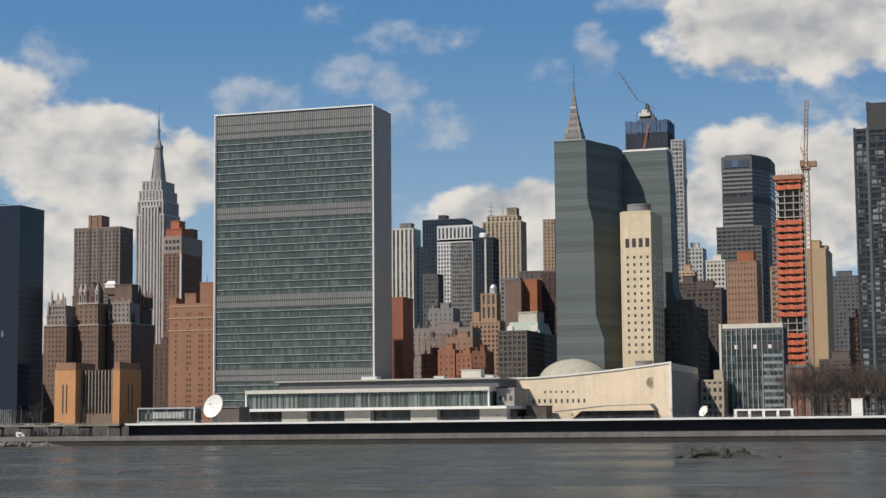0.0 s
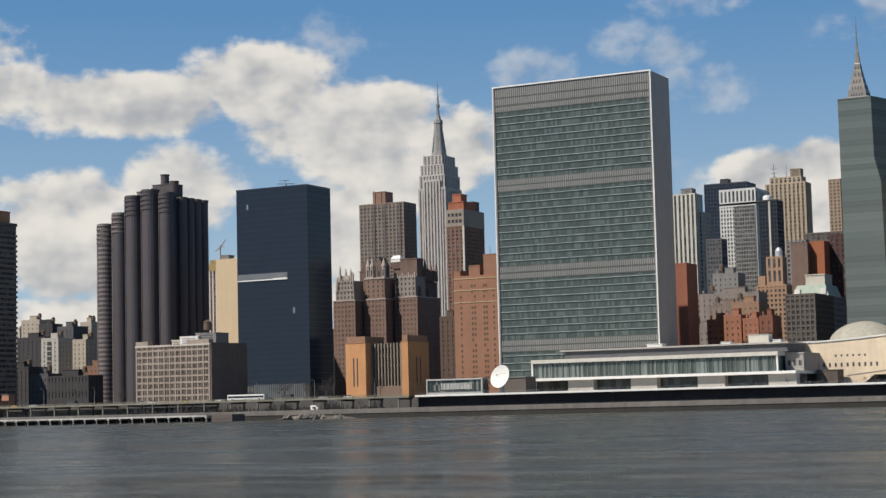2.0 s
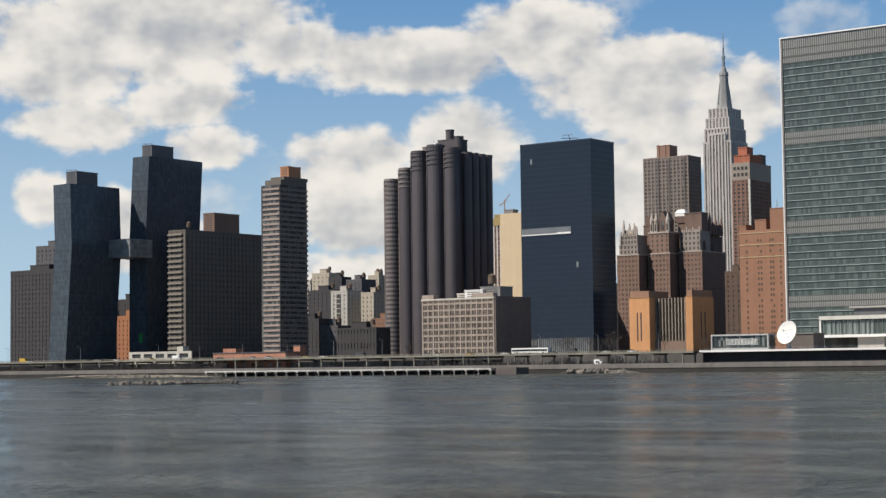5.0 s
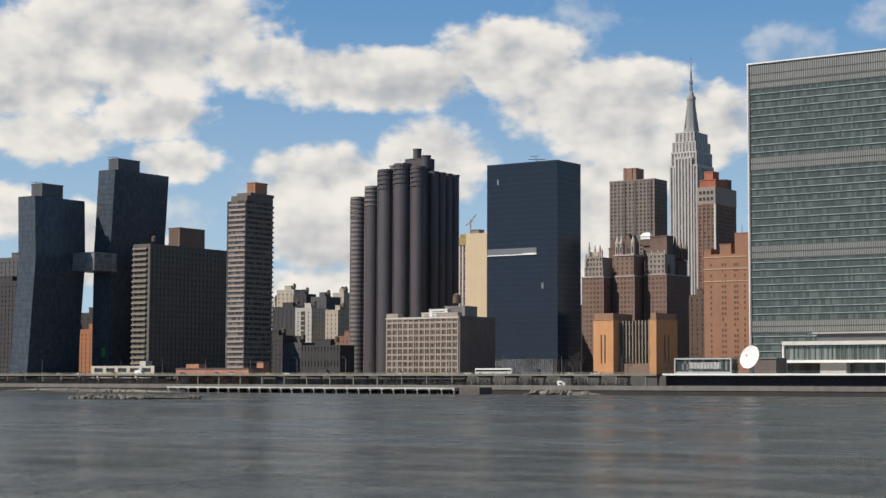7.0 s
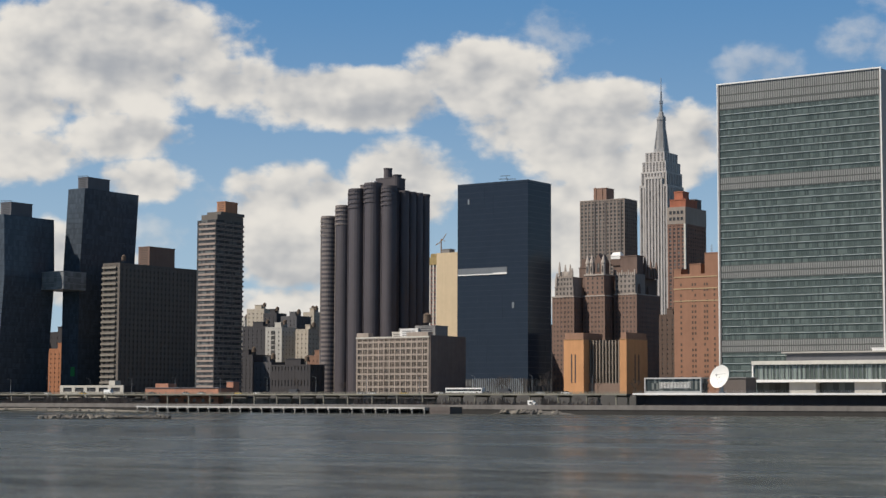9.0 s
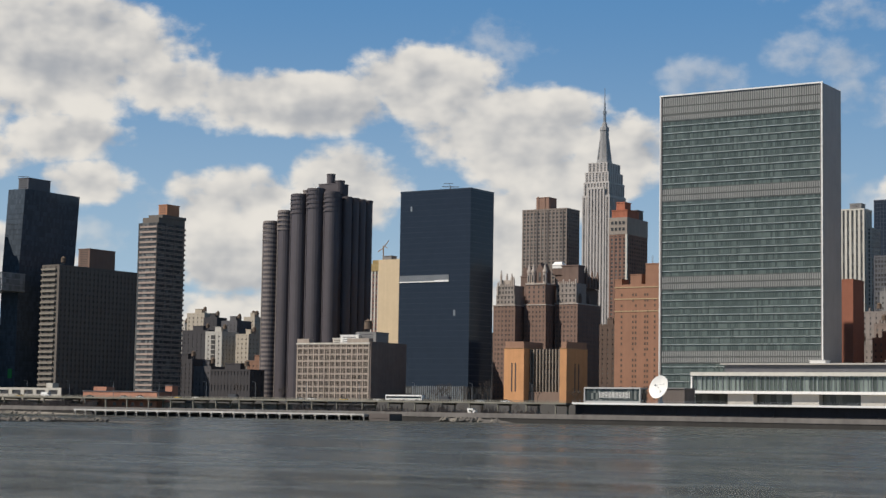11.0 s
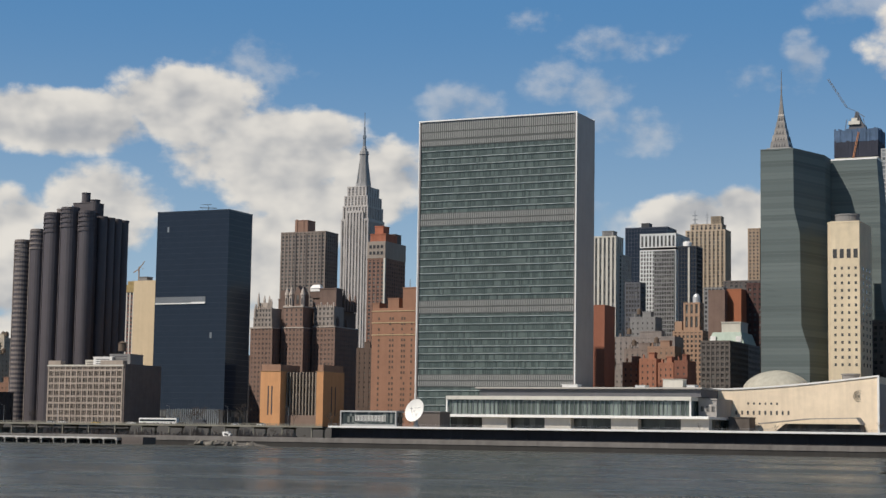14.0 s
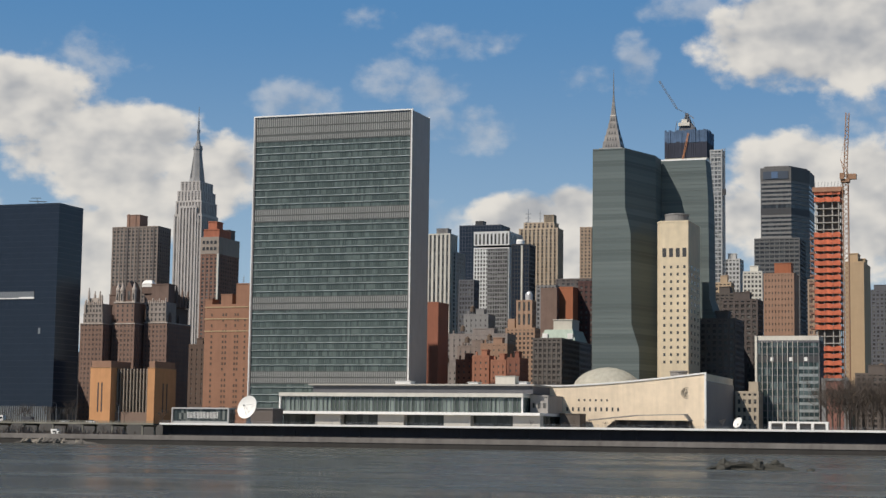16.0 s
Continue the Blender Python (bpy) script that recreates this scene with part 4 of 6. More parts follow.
def build_blue_block():
    ob = thing("blue_glass_tower", "sheer dark navy glass tower with one bright open floor strip", "skyscraper", -580.8, 916.4)
    x, y, top = 25.35, 13.55, 138.9
    part("glazing", Shape().box(-x, x, -y, y, 20, top), BLACKGLASS, ob)
    line = surface("navy_mullion", (0.022, 0.030, 0.045), 0.3)
    s = Shape()
    for i in range(36):
        s.box(-x - 0.015, x + 0.015, -y - 0.015, y + 0.015, 20 + i * 3.35, 20.15 + i * 3.35)
    part("floor_line", s, line, ob, kind="stuff")
    s = Shape()
    for i in range(32):
        a = -x + i * 2 * x / 31
        s.box(a - 0.03, a + 0.03, -y - 0.025, -y, 20, top)
    for i in range(17):
        a = -y + i * 2 * y / 16
        s.box(x, x + 0.025, a - 0.03, a + 0.03, 20, top)
    part("mullion", s, line, ob, kind="stuff")
    part("parapet", Shape().box(-x - 0.1, x + 0.1, -y - 0.1, y + 0.1, top - 0.2, top + 0.8), line, ob)
    strip = part("terrace_strip", Shape().box(-x + 0.5, -x + 36, -y - 0.30, -y + 0.5, 83.7, 87.5), surface("strip_grey", (0.15, 0.165, 0.18), 0.6), ob, "pale open terrace floor")
    part("strip_ledge", Shape().box(-x + 0.5, -x + 36, -y - 0.5, -y, 83.2, 83.8).box(-x + 26, -x + 36, -y - 0.6, -y, 83.2, 84.3), WHITE, strip)
    s = Shape()
    for i in range(24):
        s.box(-x + 1 + i * 1.4, -x + 1.25 + i * 1.4, -y - 0.4, -y, 83.8, 87.5)
    part("strip_post", s, STEEL, strip, kind="stuff")
    part("lit_panel", Shape().box(14.2, 15.6, -y - 0.2, -y, 62.5, 66), STEEL, ob, "small pale open panel")
    part("vent", Shape().box(-x + 7.5, -x + 8.6, -y - 0.2, -y, 127, 130.2), STEEL, ob)
    s = Shape()
    for i in range(26):
        a = -13.5 + i * 1.42
        s.box(a, a + 0.35, -y - 1.2, -y - 0.6, 10, 20.3)
    part("base_fin", s, surface("base_fin_metal", (0.32, 0.35, 0.37), 0.4, 0.3), ob, "pale base fins", kind="stuff")
    part("base", Shape().box(-x + 3, x - 0.5, -y, y, 10, 20), WINDOW, ob)
    part("roof_crane", Shape().bar((6, -6, 139), (6, -6, 142), 0.25).bar((0, -6, 142.4), (12, -6, 141.6), 0.3).bar((1, -6, 144.2), (8, -6, 144), 0.2).bar((6, -6, 142), (5, -6, 144), 0.15), DARK, ob, "window-cleaning boom on the roof")


def build_loft():
    ob = thing("loft_building", "beige brick loft building with rows of windows and roof tanks", "building", -563, 792.4)
    brick = surface("loft_brick", (0.36, 0.30, 0.25), 0.9, vary=0.4)
    facade(ob, -23.6, 23.6, -16.5, 16.5, 10, 41, glazing("loft_window", (0.024, 0.022, 0.021), 0.35, (1.2, 3.4), 0.06, (0.2, 0.19, 0.17), 0.2), brick, 9, 13, 9, pier=0.27, span=0.28, proud=0.5, split=True)
    s = Shape()
    for i in range(13):
        for k in (0.37, 0.63):
            a = -23.6 + (i + k) * 47.2 / 13
            s.box(a - 0.13, a + 0.13, -16.9, -16.5, 10, 40.6)
    part("window_post", s, brick, ob, kind="stuff")
    part("side_wall", Shape().box(24.15, 25.0, -16.6, 17.2, 10, 41.4), surface("loft_side_brick", (0.165, 0.132, 0.115), 0.9, vary=0.4), ob, "plain dark brown side wall")
    for x in (-23.9, 9.6):
        part("corner_tower", Shape().box(x, x + (8 if x < 0 else 14.2), -17.1, -13, 41, 43.2), brick, ob)
    part("cornice", Shape().box(-24.4, 24.4, -17.3, -16.4, 40.2, 40.9), PALE, ob)
    roof_box(ob, 0, 12, -10, -2, 41, 45, WHITE)
    roof_box(ob, 9, 22, -8, 4, 41, 46.5, GREYWALL)
    water_tank(ob, 14, -4, 46.5, 2.2, 4.2)
    roof_box(ob, -8, -2, -6, 0, 41, 43.5, PALE)


def build_blank_and_site():
    ob = thing("blank_wall_tower", "tower with a plain sunlit sand-coloured party wall", "building", -649, 960)
    part("party_wall", Shape().box(-8.5, 8, -5.4, -4.6, 10, 103.4), surface("sand_plaster", (0.57, 0.45, 0.295), 0.9, vary=0.16), ob, "plain sand-coloured wall")
    part("tower_body", Shape().box(-8.5, 8, -4.6, 12, 10, 103.0), TAN, ob)
    roof_box(ob, -8, -2, 0, 6, 103, 106, GREYWALL, louvres=False)
    site = thing("tower_under_construction", "concrete tower under construction with red hoist and yellow netting", "building", -798, 1162)
    facade(site, -6, 6.5, -8, 8, 10, 118, WINDOW, surface("raw_red", (0.34, 0.15, 0.11), 0.9), 34, 4, 4, pier=0.34, span=0.3, pier_mat=PALE)
    part("netting", Shape().box(-6.6, 7, -8.7, 8.5, 115, 121).box(-4, 5, -6, 5, 121, 124), surface("yellow_net", (0.34, 0.25, 0.11), 0.9, vary=0.6), site, "yellow netting")
    s = Shape().bar((2, 0, 118), (2, 0, 136), 0.5).bar((2, 0, 134), (7, 0, 140), 0.35).bar((2, 0, 134), (-3, 0, 131.5), 0.4).bar((2, 0, 136), (6, 0, 134), 0.25)
    part("crane", s, surface("crane_paint", (0.30, 0.20, 0.12), 0.6), site, "small tower crane")


build_dark_block()
build_slim_tower()
build_fluted_tower()
build_blue_block()
build_loft()
build_blank_and_site()


# ---- brick blocks south of the slab ----
def pinnacles(ob, spots, material, r=0.8):
    s = Shape()
    for x, y, z, h in spots:
        s.loft([(z, [(x - r, y - r), (x + r, y - r), (x + r, y + r), (x - r, y + r)]), (z + h * 0.6, [(x - r, y - r), (x + r, y - r), (x + r, y + r), (x - r, y + r)]), (z + h, [(x - r * .3, y - r * .3), (x + r * .3, y - r * .3), (x + r * .3, y + r * .3), (x - r * .3, y + r * .3)])])
    part("pinnacle", s, material, ob, "small gothic roof pinnacles", kind="stuff")


def build_gothic_block():
    ob = thing("gothic_apartment_block", "brown brick apartment block in three wings with gothic stone crowns", "apartment block", -582, 1042)
    trim = surface("crown_stone", (0.40, 0.35, 0.31), 0.9, vary=0.4)
    pale_top = surface("penthouse_stone", (0.275, 0.24, 0.215), 0.9, vary=0.5)
    pane = surface("tudor_pane", (0.10, 0.076, 0.066), 0.4, vary=0.6)
    hut = surface("roof_house_umber", (0.16, 0.11, 0.09), 0.9, vary=0.4)
    wm = Shape().box(-0.55, 0.55, -0.05, 0.1, 0, 1.7).mesh("window", WINDOW)

    def wing(x0, x1, y0, y1, top, label, step=3.15):
        """A brick shaft: window panes set behind floors and piers, and a pale band at the top."""
        w = part("wing_core", Shape().box(x0, x1, y0, y1, 10, top - 0.2), pane, ob, label)
        q = Shape()
        for i in range(int((top - 10) / step) + 1):
            q.box(x0 - 0.16, x1 + 0.16, y0 - 0.16, y1 + 0.16, 10 + i * step, min(top, 11.7 + i * step))
        n = max(3, round((x1 - x0) / 2.7))
        for i in range(n + 1):
            c = x0 + i * (x1 - x0) / n
            half = 1.15 if i in (0, n) else 0.72
            q.box(max(c - half, x0 - 0.2), min(c + half, x1 + 0.2), y0 - 0.2, y0 + 0.1, 10, top)
        m = max(3, round((y1 - y0) / 3.0))
        for i in range(m + 1):
            c = y0 + i * (y1 - y0) / m
            for xx in (x0 - 0.22, x1 - 0.1):
                q.box(xx, xx + 0.32, max(c - 0.95, y0 - 0.19), min(c + 0.95, y1 + 0.19), 10, top)
        part("brickwork", q, TUDOR, w, kind="stuff")
        part("string_course", Shape().box(x0 - 0.45, x1 + 0.45, y0 - 0.45, y1 + 0.45, top - 0.3, top + 0.45), trim, w, "pale stone band")
        return w

    def penthouse(w, x0, x1, y0, y1, z0, z1, cols, rows, inset, merlons):
        """Pale stone top storeys that step in, with windows and a toothed parapet."""
        h = (z1 - z0) / rows
        for r in range(rows):
            e = inset * r
            p = part("penthouse", Shape().box(x0 + e, x1 - e, y0 + e, y1 - e, z0 + r * h, z0 + (r + 1) * h).box(x0 + e - 0.25, x1 - e + 0.25, y0 + e - 0.25, y1 - e + 0.25, z0 + (r + 1) * h - 0.7, z0 + (r + 1) * h - 0.25), pale_top, ob, "pale stone penthouse storey")
            for j in range(2):
                for i in range(cols):
                    part("window", wm, WINDOW, p).location = (x0 + e + 1.6 + i * (x1 - x0 - 2 * e - 3.2) / (cols - 1), y0 + e - 0.03, z0 + r * h + 1.0 + j * h * 0.47)
        e = inset * (rows - 1)
        q = Shape()
        for i in range(merlons):
            c = x0 + e + 0.4 + i * (x1 - x0 - 2 * e - 0.8) / (merlons - 1)
            q.box(c - 0.35, c + 0.35, y0 + e - 0.3, y0 + e + 0.5, z1 - 1.0, z1 + (2.6 if i % 3 == 0 else 1.1))
        part("merlon", q, trim, w, "toothed stone parapet", kind="stuff")

    # south wing: two stepped pale storeys under slender stone finials
    w = wing(-26.9, -10.4, -20.7, -4.5, 76.4, "brick wing with stepped crown")
    penthouse(w, -25.4, -11.2, -20.2, -5.5, 76.8, 89.8, 5, 2, 0.8, 9)
    pinnacles(ob, [(-23.0, -18.0, 89.8, 10.5), (-19.4, -16.5, 89.8, 8.5), (-15.6, -16.5, 89.8, 8.5), (-13.2, -18.0, 89.8, 6.0), (-24.6, -19.6, 83.2, 8.5)], trim, 0.55)
    part("link_screen", Shape().box(-22.6, -15.8, -17.2, -16.6, 89.8, 93.6), trim, ob, "pierced stone screen")
    # middle wing: brick storey, then stone turrets and a gable
    w = wing(-8.8, 7.6, -11.2, 4.5, 77.0, "brick wing with gabled crown")
    up = part("upper_storey", Shape().box(-7.8, 6.8, -10.6, 4.0, 77.4, 91.0), TUDOR, ob, "brick upper storey")
    for j in range(4):
        for i in range(4):
            part("window", wm, WINDOW, up).location = (-5.4 + i * 3.6, -10.63, 78.6 + j * 3.1)
    part("parapet", Shape().box(-8.3, 7.3, -11.1, 4.2, 90.6, 91.6), trim, up, "pale stone parapet")
    for x in (-6.6, -3.4, 5.4):
        t = part("turret", Shape().ring([(91.0, 1.5), (98.6, 1.4), (98.7, 1.7), (99.6, 1.7), (104.6, 0.15)], 8, x, -8.6), trim, ob, "pale stone turret")
        part("lancet", Shape().box(x - 0.35, x + 0.35, -10.2, -9.4, 92.6, 97.0), DARK, t, "dark lancet opening")
    g = Shape()
    g.v = [(-1.8, -8.0, 91), (4.0, -8.0, 91), (4.0, -8.0, 100), (1.1, -8.0, 105.4), (-1.8, -8.0, 100), (-1.8, 2.0, 91), (4.0, 2.0, 91), (4.0, 2.0, 100), (1.1, 2.0, 105.4), (-1.8, 2.0, 100)]
    g.f = [(0, 1, 2, 3, 4), (9, 8, 7, 6, 5), (0, 5, 6, 1), (1, 6, 7, 2), (2, 7, 8, 3), (3, 8, 9, 4), (4, 9, 5, 0)]
    gable = part("gable", g, hut, ob, "steep brick gable")
    part("gable_window", Shape().box(0.2, 2.0, -8.2, -7.9, 93, 99), WINDOW, gable)
    # north wing: pale penthouse, umber roof house, white hut, pinnacled rear range
    w = wing(9.4, 26.2, -1.3, 31.5, 78.0, "brick wing with pale penthouse")
    penthouse(w, 9.9, 25.0, -0.8, 13.0, 78.4, 91.8, 5, 2, 0.0, 10)
    part("roof_house", Shape().box(11.2, 23.8, 4.0, 13.0, 91.8, 104.4).box(10.9, 24.1, 3.7, 13.3, 103.6, 104.3), hut, ob, "plain umber brick roof house")
    part("lower_roof_house", Shape().box(5.4, 11.2, 5.0, 12.0, 88, 98.4), hut, ob, "umber brick roof house")
    part("white_hut", Shape().box(3.9, 11.4, 4.0, 9.0, 102.4, 104.6).loft([(104.6, [(3.6, 3.7), (11.7, 3.7), (11.7, 9.3), (3.6, 9.3)]), (107.0, [(5.2, 5.5), (10.2, 5.5), (10.2, 7.5), (5.2, 7.5)])]), WHITE, ob, "sunlit white roof hut")
    part("hut_base", Shape().box(4.0, 11.3, 4.2, 9.0, 98, 102.4), hut, ob)
    # Darker copy of the wing brick: shadow of the gaps is in its colour.
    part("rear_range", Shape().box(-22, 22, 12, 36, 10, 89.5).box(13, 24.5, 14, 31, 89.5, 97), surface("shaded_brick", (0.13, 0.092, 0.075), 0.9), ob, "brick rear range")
    part("south_tower", Shape().box(-18.5, -8.8, 0.5, 12, 76, 97.5).box(-18.8, -8.5, 0.2, 12.3, 96.8, 97.4).box(-18.0, -12.6, 3, 9, 97.5, 103.5), hut, ob, "umber brick stair tower")
    pinnacles(ob, [(24.4, 14.2, 89.5, 15.0), (24.4, 18.4, 89.5, 9.5), (24.4, 22.6, 89.5, 12.5), (24.4, 26.8, 89.5, 8.5), (24.4, 30.6, 89.5, 12.0), (25.6, 3.5, 78.2, 7.0), (25.6, 16.0, 78.2, 6.0), (20.0, 14.4, 97.0, 5.5), (16.5, 14.4, 97.0, 6.5)], hut, 0.85)
    water_tank(ob, -14.0, 5.0, 97.5, 1.6, 2.6)


def build_ochre_block():
    ob = thing("ventilation_building", "ochre brick block with twin towers and pale upright fins", "building", -448, 822)
    coping = surface("ochre_coping", (0.34, 0.21, 0.12), 0.9)
    for x0, x1, y0, y1 in ((-26.2, -14.2, -15.3, 6.0), (4.4, 8.4, -10.3, 12.9)):
        t = part("corner_tower", Shape().box(x0, x1, y0, y1, 10, 38.9), OCHRE, ob)
        part("parapet", Shape().box(x0 + 0.4, x1 - 0.4, y0 + 0.5, y1 - 0.4, 38.9, 42.2), surface("parapet_brick", (0.30, 0.175, 0.115), 0.9), t, "duller brick parapet")
        part("coping", Shape().box(x0 - 0.2, x1 + 0.2, y0 - 0.2, y1 + 0.2, 38.6, 39.0), coping, t)
        for k in (0.40, 0.58):
            c, e = x0 + (x1 - x0) * k, y0 + (y1 - y0) * k
            if x1 - x0 > 8:
                part("slit", Shape().box(c - 0.35, c + 0.35, y0 - 0.08, y0 + 0.2, 16, 31), DARK, t, "dark window slit")
            else:
                part("slit", Shape().box(x1 - 0.2, x1 + 0.08, e - 0.5, e + 0.5, 16, 31), DARK, t, "dark window slit")
    # Hall colour carries the shade of the recess between the fins.
    part("hall", Shape().box(-14.2, 4.4, -8.4, 10, 10, 38), surface("fin_shade", (0.05, 0.042, 0.036), 0.7), ob, "recessed hall, coloured for the shade between fins")
    fin = Shape().box(-0.3, 0.3, -9.7, -8.2, 16, 38.4).mesh("fin", surface("fin_stone", (0.27, 0.225, 0.18), 0.85))
    for i in range(10):
        part("fin", fin, MATS["fin_stone"], ob, "pale upright fin").location = (-13.5 + i * 1.9, 0, 0)
    s = Shape()
    for z in (21, 26, 31, 36):
        s.box(-14.2, 4.4, -8.9, -8.3, z, z + 1.2)
    part("spandrel", s, surface("fin_spandrel", (0.12, 0.095, 0.08), 0.85), ob, kind="stuff")
    part("plinth", Shape().box(-14.2, 4.4, -9.9, -8.2, 10, 16), BROWN, ob)


def build_capped_tower():
    ob = thing("red_capped_tower", "brown brick tower with white upper floors and red stepped roof", "apartment tower", -633, 1270.6)
    facade(ob, -7.4, 7.4, -18, 18, 10, 147, WINDOW, surface("plum_brick", (0.20, 0.115, 0.085), 0.9), 44, 4, 9, pier=0.45, span=0.42)
    part("upper_storey", Shape().box(-8, 8, -18.7, 18.7, 147, 160.5), surface("upper_stone", (0.29, 0.245, 0.205), 0.85), ob, "pale upper floors")
    wm = Shape().box(-1.0, 1.0, -19.0, -18.7, 0, 2.4).mesh("window", WINDOW)
    for z in (150, 155):
        for x in (-5, -1.7, 1.7, 5):
            part("window", wm, WINDOW, ob).location = (x, 0, z)
    part("corner_strip", Shape().box(6.6, 8.1, -18.8, -17.5, 10, 147), PALE, ob, "pale corner strip")
    red = surface("roof_red", (0.36, 0.125, 0.07), 0.85, vary=0.4)
    part("red_roof", Shape().box(-6.6, 7.2, -16.5, 4, 160.5, 166.5).box(-6.9, 7.5, -16.8, 4.3, 166.0, 166.8), red, ob, "red brick roof storey")
    part("red_roof_house", Shape().box(-4.2, 3.4, -13.5, -3, 166.8, 172.6).box(-4.5, 3.7, -13.8, -2.7, 172.6, 173.4), red, ob, "red brick roof house")
    roof_box(ob, -3, 6, 3, 14, 160.5, 168, DUSK)
    return ob


def build_orange_block():
    ob = thing("brick_apartment_block", "broad orange brick apartment block with pale bands and roof houses", "apartment block", -448.8, 920)
    x0, x1, y0, y1 = -13.9, 20, -8.4, 10
    part("wall_core", Shape().box(x0, x1, y0, y1, 10, 79.2), ORANGE, ob)
    wm = Shape().box(-0.5, 0.5, -0.06, 0.1, 0, 1.5).mesh("window", surface("brick_pane", (0.10, 0.065, 0.045), 0.4))
    for i in range(20):
        for x in (-9.4, -2.2, -0.4, 5.4, 7.0, 11.5):
            if (i * 7 + int(x)) % 9:
                part("window", wm, WINDOW, ob).location = (x, y0 - 0.02, 13.5 + i * 3.1)
    for z in (63.5, 70.5, 77.2):
        part("stone_band", Shape().box(x0 - 0.25, x1 + 0.25, y0 - 0.25, y1 + 0.25, z, z + 0.6), TAN, ob, "pale brick band")
    for a, b, z in ((-13.9, -9.5, 82), (-4, 3, 84.5), (5.5, 20, 90.5)):
        part("roof_house", Shape().box(a, b, y0 + 0.2, y0 + 9, 79.2, z).box(a - 0.3, b + 0.3, y0, y0 + 9.3, z, z + 0.5), ORANGE, ob)
    antenna(ob, 7, -2, 90.5, 6)
    water_tank(ob, 0, 3, 79, 1.7, 3)


def build_ribbed_brown():
    ob = thing("brown_apartment_tower", "tall brown brick apartment tower with ribbed front and roof house", "apartment tower", -712, 1285)
    facade(ob, -20.6, 20.6, -10.5, 10.5, 10, 173.4, WINDOW, surface("ribbed_brick", (0.215, 0.175, 0.148), 0.9), 52, 12, 6, pier=0.42, span=0.42)
    # Dark strips stand in for shaded recesses in the front.
    s = Shape()
    for x in (-7.0, 2.9, 17.3):
        s.box(x - 0.75, x + 0.75, -11.3, -10.5, 10, 172)
    part("rib", s, DUSK, ob, "dark upright strip for a shaded recess", kind="stuff")
    roof_box(ob, -9, 3, -9, 4, 173, 182.9, surface("ribbed_house", (0.25, 0.15, 0.11), 0.9), louvres=False)
    s = Shape().box(-8, -6.5, -9.5, -9, 173, 184).box(-2, -0.5, -9.5, -9, 173, 183.5)
    part("chimney", s, MATS["ribbed_house"], ob, kind="stuff")


build_gothic_block()
build_ochre_block()
build_capped_tower()
build_orange_block()
build_ribbed_brown()

